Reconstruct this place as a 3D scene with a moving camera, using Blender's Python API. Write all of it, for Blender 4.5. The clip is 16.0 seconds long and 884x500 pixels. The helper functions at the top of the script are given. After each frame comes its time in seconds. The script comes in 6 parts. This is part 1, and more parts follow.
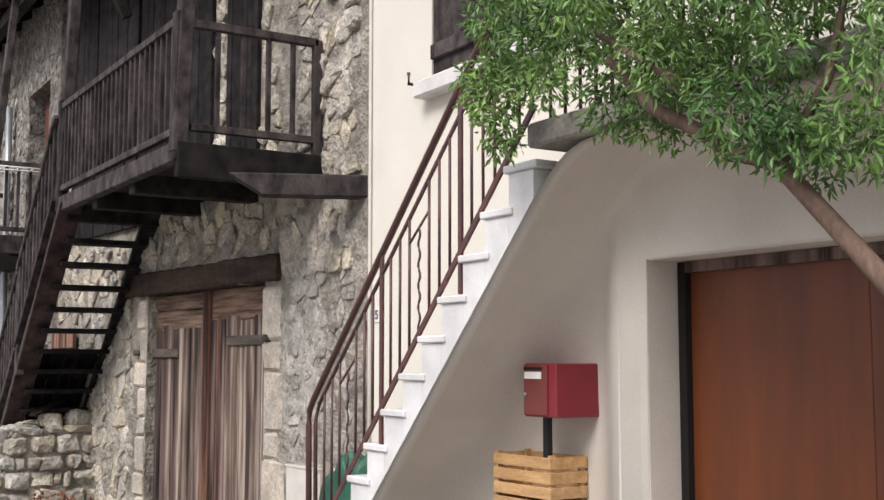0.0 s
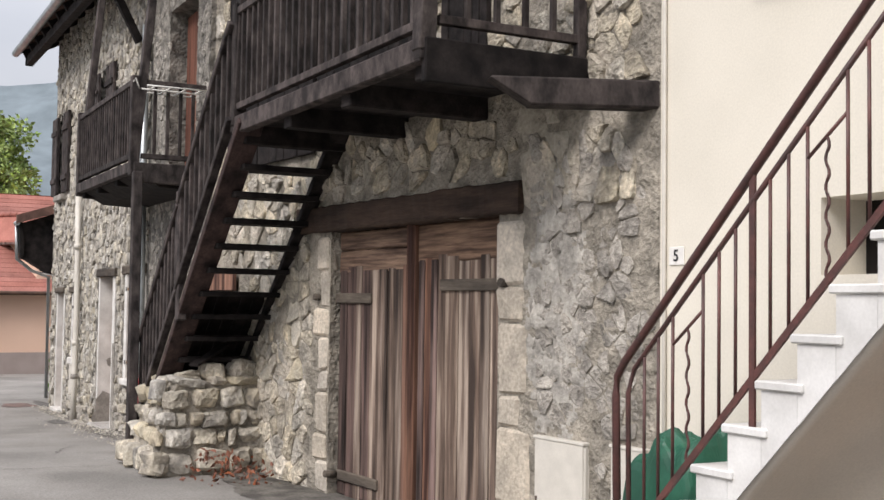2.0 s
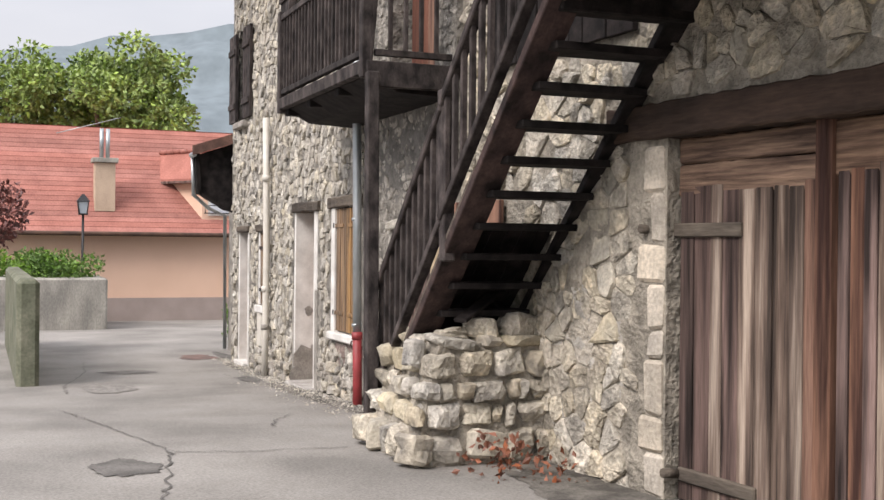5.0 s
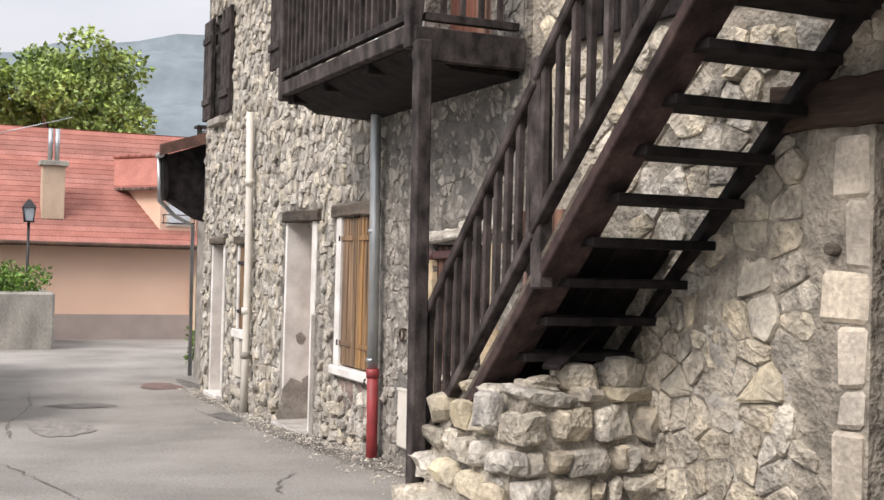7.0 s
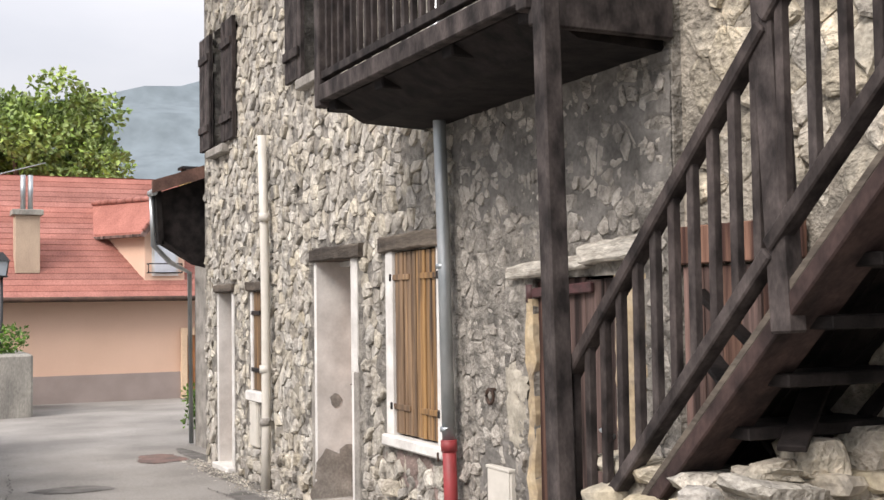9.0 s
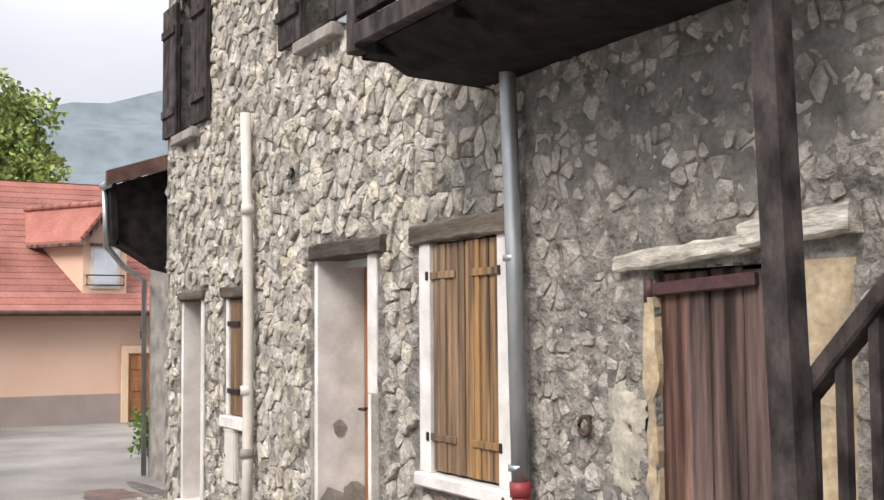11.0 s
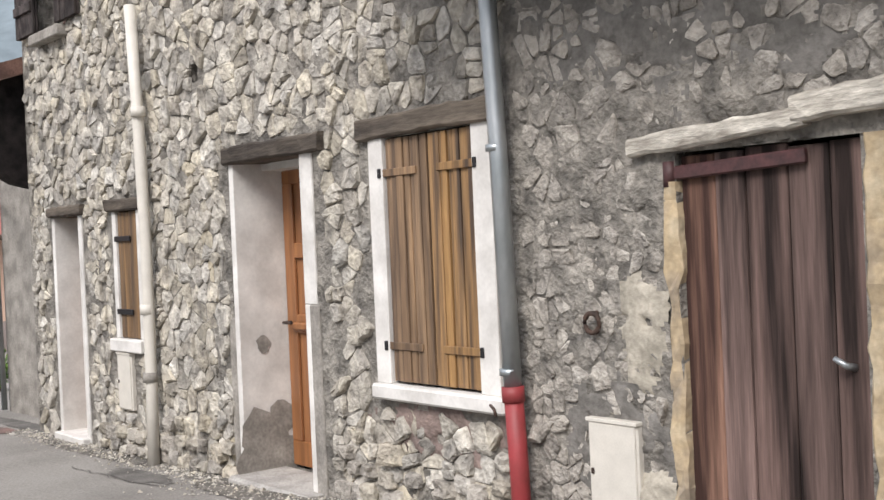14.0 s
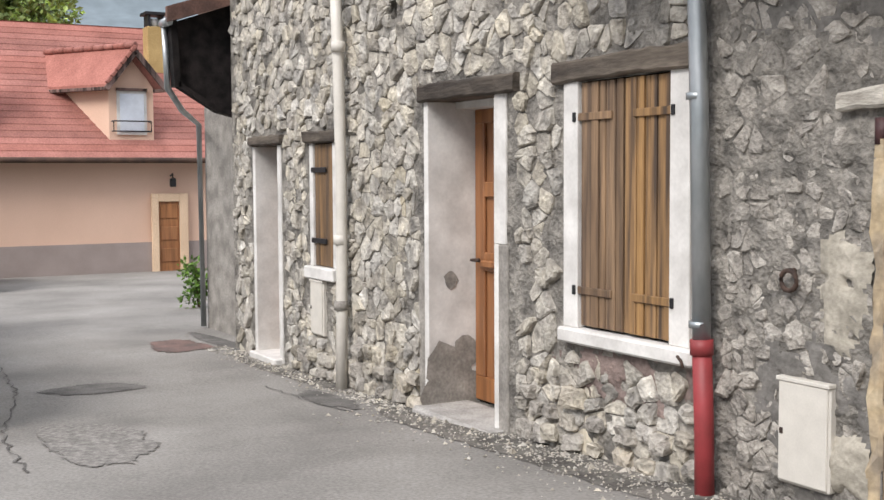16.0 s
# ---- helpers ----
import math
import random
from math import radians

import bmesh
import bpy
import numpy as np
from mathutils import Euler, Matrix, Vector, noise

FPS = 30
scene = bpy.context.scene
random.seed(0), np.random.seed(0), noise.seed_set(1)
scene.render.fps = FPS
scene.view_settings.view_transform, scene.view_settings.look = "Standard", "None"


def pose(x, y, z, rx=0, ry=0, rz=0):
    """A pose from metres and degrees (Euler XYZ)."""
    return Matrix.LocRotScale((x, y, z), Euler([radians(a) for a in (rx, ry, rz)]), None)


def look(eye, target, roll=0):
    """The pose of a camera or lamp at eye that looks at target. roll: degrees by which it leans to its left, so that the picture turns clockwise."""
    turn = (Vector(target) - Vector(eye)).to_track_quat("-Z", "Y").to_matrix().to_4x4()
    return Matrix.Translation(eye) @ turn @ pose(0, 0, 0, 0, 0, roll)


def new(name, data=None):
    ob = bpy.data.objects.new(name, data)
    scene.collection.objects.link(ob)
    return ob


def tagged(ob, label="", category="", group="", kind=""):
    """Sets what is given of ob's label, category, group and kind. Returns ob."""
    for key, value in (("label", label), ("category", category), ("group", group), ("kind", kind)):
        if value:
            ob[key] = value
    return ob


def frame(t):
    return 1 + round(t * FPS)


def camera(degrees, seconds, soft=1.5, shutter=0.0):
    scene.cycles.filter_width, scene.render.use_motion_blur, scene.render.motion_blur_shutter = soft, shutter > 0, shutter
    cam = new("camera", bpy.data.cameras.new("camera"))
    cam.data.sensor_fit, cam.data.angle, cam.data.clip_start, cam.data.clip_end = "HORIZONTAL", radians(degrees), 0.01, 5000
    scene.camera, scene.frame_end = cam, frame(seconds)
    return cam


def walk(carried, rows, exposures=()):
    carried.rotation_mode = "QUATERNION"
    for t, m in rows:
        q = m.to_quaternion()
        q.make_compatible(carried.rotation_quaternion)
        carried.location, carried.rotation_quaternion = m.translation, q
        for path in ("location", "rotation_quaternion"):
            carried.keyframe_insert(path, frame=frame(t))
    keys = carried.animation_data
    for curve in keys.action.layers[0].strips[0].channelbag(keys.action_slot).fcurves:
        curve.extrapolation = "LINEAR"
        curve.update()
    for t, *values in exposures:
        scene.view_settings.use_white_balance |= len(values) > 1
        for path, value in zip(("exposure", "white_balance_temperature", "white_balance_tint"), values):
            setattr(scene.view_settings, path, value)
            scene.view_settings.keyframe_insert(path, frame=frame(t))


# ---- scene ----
cam = camera(42.0, 16.0)
EXPOSURES = [(0.0, 1.0, 6400, 15.0), (2.0, 0.93, 6500, 14.0), (3.5, 1.05, 6600, 15.0), (9.0, 1.18, 6700, 14.5), (12.0, 1.15, 6550, 14.0), (16.0, 1.0, 6400, 12.5)]
PATH = [
    (0, (-15.277, 3.061, 1.742), (-13.585, 2.011, 1.933), -0.0),
    (0.5, (-14.794, 3.116, 1.746), (-13.067, 2.121, 1.916), -0.1),
    (1, (-14.293, 3.166, 1.739), (-12.55, 2.196, 1.887), 0.5),
    (1.5, (-13.856, 3.249, 1.743), (-12.109, 2.284, 1.862), 0.8),
    (2, (-13.373, 3.355, 1.769), (-11.614, 2.408, 1.863), 0.8),
    (2.5, (-12.893, 3.378, 1.76), (-11.114, 2.467, 1.839), 1.0),
    (3, (-12.359, 3.449, 1.754), (-10.544, 2.61, 1.803), 0.6),
    (3.5, (-11.873, 3.431, 1.732), (-10.035, 2.643, 1.755), 0.6),
    (4, (-11.373, 3.465, 1.703), (-9.514, 2.729, 1.699), 0.5),
    (4.2, (-11.228, 3.46, 1.688), (-9.367, 2.729, 1.681), 0.5),
    (6.3, (-9.131, 3.352, 1.729), (-7.294, 2.562, 1.736), 1.0),
    (6.5, (-8.946, 3.346, 1.7), (-7.113, 2.546, 1.712), 1.1),
    (7, (-8.421, 3.347, 1.713), (-6.6, 2.52, 1.735), 1.5),
    (7.5, (-7.955, 3.324, 1.712), (-6.138, 2.489, 1.751), 0.7),
    (8, (-7.452, 3.304, 1.73), (-5.644, 2.449, 1.781), -0.4),
    (8.5, (-6.968, 3.266, 1.726), (-5.164, 2.405, 1.8), -0.6),
    (9, (-6.439, 3.219, 1.708), (-4.639, 2.353, 1.802), -0.8),
    (9.2, (-6.235, 3.214, 1.709), (-4.436, 2.345, 1.807), -0.9),
    (11.3, (-4.413, 3.118, 1.61), (-2.681, 2.126, 1.733), -0.1),
    (11.5, (-4.238, 3.116, 1.616), (-2.51, 2.116, 1.727), 0.3),
    (12, (-3.974, 3.153, 1.611), (-2.267, 2.115, 1.715), 0.9),
    (12.5, (-3.837, 3.265, 1.598), (-2.145, 2.204, 1.7), 0.6),
    (13, (-3.834, 3.381, 1.574), (-2.22, 2.2, 1.605), -1.0),
    (13.5, (-3.881, 3.446, 1.539), (-2.315, 2.202, 1.532), -2.0),
    (14, (-3.846, 3.54, 1.547), (-2.283, 2.291, 1.527), -2.5),
    (14.5, (-3.808, 3.578, 1.544), (-2.205, 2.384, 1.498), -2.2),
    (15, (-3.808, 3.574, 1.578), (-2.135, 2.481, 1.483), -1.1),
    (15.5, (-3.837, 3.581, 1.598), (-2.116, 2.57, 1.472), -0.6),
    (16, (-3.842, 3.593, 1.601), (-2.106, 2.609, 1.472), -0.3),
]
walk(cam, [(t, look(eye, target, roll)) for t, eye, target, roll in PATH], EXPOSURES)

# ---- world, sun, exposure ----
world = bpy.data.worlds.new("world")
scene.world = world
world.use_nodes = True
wn, wl = world.node_tree.nodes, world.node_tree.links
wn.clear()
w_out = wn.new("ShaderNodeOutputWorld")
w_bg = wn.new("ShaderNodeBackground")
w_sky = wn.new("ShaderNodeTexSky")
w_sky.sky_type = "NISHITA"
w_sky.sun_disc = False
w_sky.sun_elevation, w_sky.sun_rotation = radians(44), radians(-25)
w_tc = wn.new("ShaderNodeTexCoord")
w_map = wn.new("ShaderNodeMapping")
w_map.inputs["Scale"].default_value = (1.0, 1.0, 3.0)
w_noise = wn.new("ShaderNodeTexNoise")
w_noise.inputs["Scale"].default_value, w_noise.inputs["Detail"].default_value = 2.2, 6
w_ramp = wn.new("ShaderNodeValToRGB")
w_ramp.color_ramp.elements[0].position, w_ramp.color_ramp.elements[0].color = 0.3, (3.5, 3.7, 4.0, 1)
w_ramp.color_ramp.elements[1].position, w_ramp.color_ramp.elements[1].color = 0.75, (4.7, 4.8, 4.95, 1)
w_mix = wn.new("ShaderNodeMixRGB")
w_mix.inputs["Fac"].default_value = 0.94
wl.new(w_tc.outputs["Generated"], w_map.inputs["Vector"])
wl.new(w_map.outputs["Vector"], w_noise.inputs["Vector"])
wl.new(w_noise.outputs["Fac"], w_ramp.inputs["Fac"])
wl.new(w_sky.outputs["Color"], w_mix.inputs["Color1"])
wl.new(w_ramp.outputs["Color"], w_mix.inputs["Color2"])
w_sep, w_range, w_mul = wn.new("ShaderNodeSeparateXYZ"), wn.new("ShaderNodeMapRange"), wn.new("ShaderNodeVectorMath")
w_mul.operation = "SCALE"
w_range.inputs["From Min"].default_value, w_range.inputs["From Max"].default_value = 0.0, 1.0
w_range.inputs["To Min"].default_value, w_range.inputs["To Max"].default_value = 0.60, 2.3
wl.new(w_tc.outputs["Generated"], w_sep.inputs["Vector"])
wl.new(w_sep.outputs["Z"], w_range.inputs["Value"])
wl.new(w_mix.outputs["Color"], w_mul.inputs[0])
wl.new(w_range.outputs["Result"], w_mul.inputs["Scale"])
wl.new(w_mul.outputs["Vector"], w_bg.inputs["Color"])
w_bg.inputs["Strength"].default_value = 0.1
wl.new(w_bg.outputs["Background"], w_out.inputs["Surface"])
sun = new("sun", bpy.data.lights.new("sun", "SUN"))
sun.data.energy, sun.data.angle, sun.data.color = 1.6, radians(25), (1.0, 0.96, 0.9)
sun.matrix_world = look((-7, 14, 15), (0, 0, 0))

# ---- materials ----
def mat(name, c1, c2=None, rough=0.8, scale=6.0, stretch=(1, 1, 1), bump=0.15, fine=60.0, spread=0.18, metal=0.0, dist=0.01, c3=None, contrast=(0.35, 0.68), grit=0.2, smear=None):
    """A rough surface: two colours mixed by a large noise, a fine grain over it, relief from both, a shift of brightness from piece to piece."""
    m = bpy.data.materials.new(name)
    m.use_nodes = True
    n, l = m.node_tree.nodes, m.node_tree.links
    b = n["Principled BSDF"]
    b.inputs["Roughness"].default_value, b.inputs["Metallic"].default_value = rough, metal
    b.inputs["Specular IOR Level"].default_value = 0.2 if rough > 0.7 else 0.5
    tc, mp = n.new("ShaderNodeTexCoord"), n.new("ShaderNodeMapping")
    mp.inputs["Scale"].default_value = stretch
    l.new(tc.outputs["Object"], mp.inputs["Vector"])
    n1, n2 = n.new("ShaderNodeTexNoise"), n.new("ShaderNodeTexNoise")
    n1.inputs["Scale"].default_value, n1.inputs["Detail"].default_value = scale, 6
    n2.inputs["Scale"].default_value, n2.inputs["Detail"].default_value = fine, 4
    l.new(mp.outputs["Vector"], n1.inputs["Vector"])
    l.new(mp.outputs["Vector"], n2.inputs["Vector"])
    ramp = n.new("ShaderNodeValToRGB")
    c2 = c2 or tuple(0.7 * c for c in c1)
    ramp.color_ramp.elements[0].position, ramp.color_ramp.elements[0].color = contrast[0], (*c2, 1)
    ramp.color_ramp.elements[1].position, ramp.color_ramp.elements[1].color = contrast[1], (*c1, 1)
    if c3:
        e = ramp.color_ramp.elements.new(0.5 * (contrast[0] + contrast[1]))
        e.color = (*c3, 1)
    l.new(n1.outputs["Fac"], ramp.inputs["Fac"])
    grain = n.new("ShaderNodeMapRange")
    grain.inputs["From Min"].default_value, grain.inputs["From Max"].default_value = 0.3, 0.7
    grain.inputs["To Min"].default_value, grain.inputs["To Max"].default_value = 1 - grit, 1 + 0.9 * grit
    l.new(n2.outputs["Fac"], grain.inputs["Value"])
    oi, geo = n.new("ShaderNodeObjectInfo"), n.new("ShaderNodeNewGeometry")
    add, fr = n.new("ShaderNodeMath"), n.new("ShaderNodeMath")
    fr.operation = "FRACT"
    l.new(oi.outputs["Random"], add.inputs[0])
    l.new(geo.outputs["Random Per Island"], add.inputs[1])
    l.new(add.outputs[0], fr.inputs[0])
    piece = n.new("ShaderNodeMapRange")
    piece.inputs["To Min"].default_value, piece.inputs["To Max"].default_value = 1 - spread, 1 + spread
    l.new(fr.outputs[0], piece.inputs["Value"])
    mul = n.new("ShaderNodeMath")
    mul.operation = "MULTIPLY"
    l.new(grain.outputs["Result"], mul.inputs[0])
    l.new(piece.outputs["Result"], mul.inputs[1])
    hsv = n.new("ShaderNodeHueSaturation")
    l.new(ramp.outputs["Color"], hsv.inputs["Color"])
    l.new(mul.outputs[0], hsv.inputs["Value"])
    sat, times = n.new("ShaderNodeMapRange"), n.new("ShaderNodeMath")
    times.operation = "MULTIPLY"
    times.inputs[1].default_value = 7.3
    fr2 = n.new("ShaderNodeMath")
    fr2.operation = "FRACT"
    l.new(fr.outputs[0], times.inputs[0])
    l.new(times.outputs[0], fr2.inputs[0])
    l.new(fr2.outputs[0], sat.inputs["Value"])
    sat.inputs["To Min"].default_value, sat.inputs["To Max"].default_value = 1 - (1.0 if "stone" in name else 0.3) * spread, 1 + (1.0 if "stone" in name else 0.3) * spread
    l.new(sat.outputs["Result"], hsv.inputs["Saturation"])
    if smear:
        n3, r3, mx = n.new("ShaderNodeTexNoise"), n.new("ShaderNodeMapRange"), n.new("ShaderNodeMixRGB")
        n3.inputs["Scale"].default_value, n3.inputs["Detail"].default_value, n3.inputs["Roughness"].default_value = 3.1, 9, 0.65
        r3.inputs["From Min"].default_value, r3.inputs["From Max"].default_value = 0.50, 0.64
        r3.inputs["To Max"].default_value = 0.85
        tint = n.new("ShaderNodeHueSaturation")
        tint.inputs["Color"].default_value = (*smear, 1)
        l.new(grain.outputs["Result"], tint.inputs["Value"])
        l.new(tc.outputs["Object"], n3.inputs["Vector"])
        l.new(n3.outputs["Fac"], r3.inputs["Value"])
        l.new(r3.outputs["Result"], mx.inputs["Fac"])
        l.new(hsv.outputs["Color"], mx.inputs["Color1"])
        l.new(tint.outputs["Color"], mx.inputs["Color2"])
        l.new(mx.outputs["Color"], b.inputs["Base Color"])
    else:
        l.new(hsv.outputs["Color"], b.inputs["Base Color"])
    if bump:
        h, bp = n.new("ShaderNodeMath"), n.new("ShaderNodeBump")
        h.operation = "MULTIPLY_ADD"
        h.inputs[1].default_value = 0.4
        l.new(n2.outputs["Fac"], h.inputs[0])
        l.new(n1.outputs["Fac"], h.inputs[2])
        l.new(h.outputs[0], bp.inputs["Height"])
        bp.inputs["Strength"].default_value, bp.inputs["Distance"].default_value = bump, dist
        l.new(bp.outputs["Normal"], b.inputs["Normal"])
    return m


def plain(name, c, rough=0.4, metal=0.0, emit=0.0):
    m = mat(name, c, tuple(0.88 * v for v in c), rough, 9, bump=0.03, fine=120, spread=0.03, metal=metal, grit=0.04)
    if emit:
        b = m.node_tree.nodes["Principled BSDF"]
        b.inputs["Emission Color"].default_value, b.inputs["Emission Strength"].default_value = (*c, 1), emit
    return m


M_STONE = mat("rubble_stone", (0.57, 0.53, 0.45), (0.25, 0.232, 0.205), 0.92, 9, bump=1.0, fine=34, spread=0.3, dist=0.05, c3=(0.42, 0.39, 0.335), smear=(0.44, 0.405, 0.355), grit=0.2)
M_STONE2 = mat("barn_stone", (0.64, 0.57, 0.46), (0.29, 0.262, 0.218), 0.92, 8, bump=1.0, fine=32, spread=0.3, dist=0.05, c3=(0.40, 0.365, 0.30), smear=(0.49, 0.44, 0.37), grit=0.2)
M_WARMSTONE = mat("ochre_stone", (0.52, 0.46, 0.35), (0.32, 0.295, 0.245), 0.92, 5, bump=0.6, fine=40, spread=0.25, dist=0.03)
M_MORTAR = mat("lime_mortar", (0.335, 0.311, 0.273), (0.115, 0.107, 0.096), 0.95, 7, bump=1.0, fine=38, spread=0.0, dist=0.06, c3=(0.228, 0.212, 0.187))
M_MORTARB = mat("warm_lime_mortar", (0.42, 0.378, 0.315), (0.19, 0.172, 0.144), 0.95, 7, bump=1.0, fine=38, spread=0.0, dist=0.06, c3=(0.30, 0.272, 0.227))
M_ASPHALT = mat("asphalt", (0.295, 0.278, 0.256), (0.185, 0.174, 0.16), 0.9, 0.8, bump=0.35, fine=55, spread=0.0, dist=0.01, c3=(0.245, 0.231, 0.212))
M_SMEAR = mat("smeared_mortar", (0.44, 0.41, 0.365), (0.19, 0.175, 0.155), 0.95, 9, bump=1.0, fine=45, spread=0.2, dist=0.05, c3=(0.33, 0.305, 0.27), smear=(0.43, 0.395, 0.345), grit=0.2)
M_PATCH = mat("dark_asphalt_patch", (0.18, 0.17, 0.157), (0.10, 0.094, 0.087), 0.9, 5, bump=0.5, fine=60, spread=0.0)
# Near-black old wood, deepened to carry the shade of undersides.
M_OLDWOOD = mat("weathered_timber_shade_black", (0.026, 0.021, 0.02), (0.006, 0.005, 0.005), 0.85, 9, (1, 1, 1), 0.4, 70, 0.3, dist=0.012)
M_BALUSTER = mat("grey_brown_timber", (0.078, 0.064, 0.06), (0.017, 0.014, 0.0135), 0.82, 9, (1.2, 1.2, 0.7), 0.4, 60, 0.3, dist=0.012)
M_STRINGER = mat("red_brown_stringer_timber", (0.082, 0.053, 0.048), (0.02, 0.0145, 0.014), 0.8, 7, (1.2, 1.2, 0.8), 0.5, 45, 0.1, dist=0.012)
M_LINTEL = mat("weathered_lintel_timber", (0.15, 0.125, 0.10), (0.05, 0.042, 0.036), 0.88, 6, (0.25, 1, 1.6), 0.6, 45, 0.15, dist=0.02)
M_BARNLINTEL = mat("dark_lintel_timber", (0.085, 0.056, 0.042), (0.028, 0.02, 0.016), 0.85, 6, (0.2, 1, 1.6), 0.6, 45, 0.15, dist=0.02)
M_PLANK = mat("grey_red_barn_plank", (0.36, 0.29, 0.235), (0.05, 0.037, 0.031), 0.85, 4.5, (3.2, 3.2, 0.16), 0.8, 40, 0.28, dist=0.012, contrast=(0.38, 0.63), c3=(0.165, 0.12, 0.096))
M_PLANKRED = mat("red_brown_barn_plank", (0.27, 0.15, 0.105), (0.05, 0.026, 0.021), 0.85, 4.5, (3.0, 3.0, 0.16), 0.7, 40, 0.28, dist=0.012, contrast=(0.37, 0.62))
M_PLANKDARK = mat("dark_red_brown_plank", (0.19, 0.128, 0.112), (0.026, 0.018, 0.016), 0.85, 4.5, (3.0, 3.0, 0.16), 0.7, 40, 0.3, dist=0.012, contrast=(0.37, 0.62))
M_SHUTTER = mat("worn_varnished_wood", (0.34, 0.2, 0.085), (0.07, 0.044, 0.028), 0.6, 9, (2.2, 2.2, 0.09), 0.25, 70, 0.14, dist=0.006, c3=(0.27, 0.155, 0.065))
M_SHUTTERMID = mat("faded_brown_shutter", (0.30, 0.19, 0.105), (0.08, 0.05, 0.032), 0.65, 9, (2.2, 2.2, 0.09), 0.25, 70, 0.16, dist=0.006)
M_SHUTTERDARK = mat("brown_weathered_shutter", (0.22, 0.13, 0.06), (0.06, 0.038, 0.024), 0.65, 9, (2.2, 2.2, 0.09), 0.25, 70, 0.14, dist=0.006)
M_DOORWOOD = mat("varnished_door_wood", (0.36, 0.16, 0.065), (0.20, 0.085, 0.035), 0.45, 8, (2, 2, 0.2), 0.1, 60, 0.08, grit=0.05)
M_WHITE = mat("flaking_white_paint", (0.74, 0.72, 0.685), (0.54, 0.52, 0.49), 0.75, 5, bump=0.15, fine=50, spread=0.03, grit=0.05)
M_GREYPLASTER = mat("grey_cement", (0.36, 0.335, 0.30), (0.21, 0.195, 0.175), 0.9, 6, bump=0.4, fine=50, spread=0.05, dist=0.02)
M_CREAM = mat("cream_render", (0.72, 0.675, 0.585), (0.65, 0.61, 0.525), 0.9, 1.2, bump=0.12, fine=90, spread=0.0, grit=0.05)
M_GREIGE = mat("greige_render", (0.66, 0.605, 0.53), (0.55, 0.505, 0.44), 0.9, 1.5, bump=0.12, fine=90, spread=0.0, grit=0.05)
M_WHITESTEP = mat("pale_stone_step", (0.72, 0.71, 0.69), (0.56, 0.55, 0.53), 0.7, 5, bump=0.15, fine=70, spread=0.05, grit=0.05)
M_PLASTIC = plain("cream_plastic", (0.64, 0.605, 0.54), 0.5)
M_ZINC = mat("galvanised_steel", (0.50, 0.52, 0.53), (0.33, 0.36, 0.37), 0.4, 7, (1, 1, 0.4), 0.05, 50, 0.06, metal=0.75, grit=0.05)
M_REDPIPE = mat("faded_red_paint", (0.33, 0.045, 0.05), (0.23, 0.035, 0.036), 0.55, 6, bump=0.1, spread=0.05, grit=0.05)
M_RAIL = mat("brown_red_painted_iron", (0.11, 0.04, 0.034), (0.055, 0.026, 0.023), 0.5, 8, bump=0.1, spread=0.15)
M_IRON = mat("rusted_iron", (0.10, 0.065, 0.05), (0.04, 0.03, 0.026), 0.75, 20, bump=0.3, spread=0.15)
M_BLACK = plain("black_iron", (0.02, 0.02, 0.022), 0.5, 0.3)
M_GARAGE = mat("red_brown_garage_panel", (0.165, 0.043, 0.011), (0.115, 0.031, 0.009), 0.45, 4, (3, 3, 0.3), 0.08, 70, 0.06, grit=0.05)
M_MAILRED = plain("dark_red_lacquer", (0.22, 0.018, 0.03), 0.35)
M_LABEL = plain("white_label", (0.8, 0.78, 0.74), 0.5)
M_CRATE = mat("pale_crate_wood", (0.58, 0.36, 0.17), (0.40, 0.23, 0.10), 0.7, 7, (0.5, 3, 3), 0.15, 70, 0.15)
M_GREEN = mat("green_plastic_sheet", (0.02, 0.13, 0.075), (0.012, 0.075, 0.045), 0.5, 5, bump=0.2, spread=0.05, grit=0.05)
M_PINK = mat("salmon_render", (0.72, 0.50, 0.38), (0.65, 0.445, 0.335), 0.9, 0.8, bump=0.1, fine=60, spread=0.0, grit=0.05)
M_PINKBASE = mat("taupe_plinth", (0.36, 0.30, 0.275), (0.29, 0.24, 0.22), 0.9, 1.5, bump=0.15, spread=0.0, grit=0.05)
M_TILE = mat("red_roof_tile", (0.36, 0.155, 0.125), (0.275, 0.115, 0.092), 0.8, 2.5, bump=0.15, fine=30, spread=0.12)
M_TILEBROWN = mat("old_brown_roof", (0.12, 0.07, 0.05), (0.06, 0.04, 0.032), 0.85, 4, bump=0.3, spread=0.15)
M_CHIMNEY = mat("beige_chimney_render", (0.52, 0.40, 0.30), (0.42, 0.32, 0.24), 0.9, 3, bump=0.2, spread=0.0)
M_CONCRETE = mat("stained_concrete", (0.36, 0.34, 0.30), (0.22, 0.21, 0.19), 0.9, 3, (1, 1, 0.4), bump=0.3, fine=40, spread=0.05)
M_GLASS = plain("window_glass", (0.45, 0.50, 0.55), 0.08)
M_DARK = plain("dark_interior", (0.015, 0.013, 0.012), 0.9)
M_CURTAIN = mat("terracotta_curtain", (0.2, 0.085, 0.055), (0.1, 0.04, 0.028), 0.9, 5, (3, 3, 0.2), 0.2, 60, 0.2)
M_CURTAINWHITE = plain("white_blind", (0.66, 0.7, 0.76), 0.4)
M_BARK = mat("brown_bark", (0.20, 0.135, 0.10), (0.09, 0.06, 0.045), 0.9, 9, (1, 1, 0.4), 0.5, 60, 0.1)


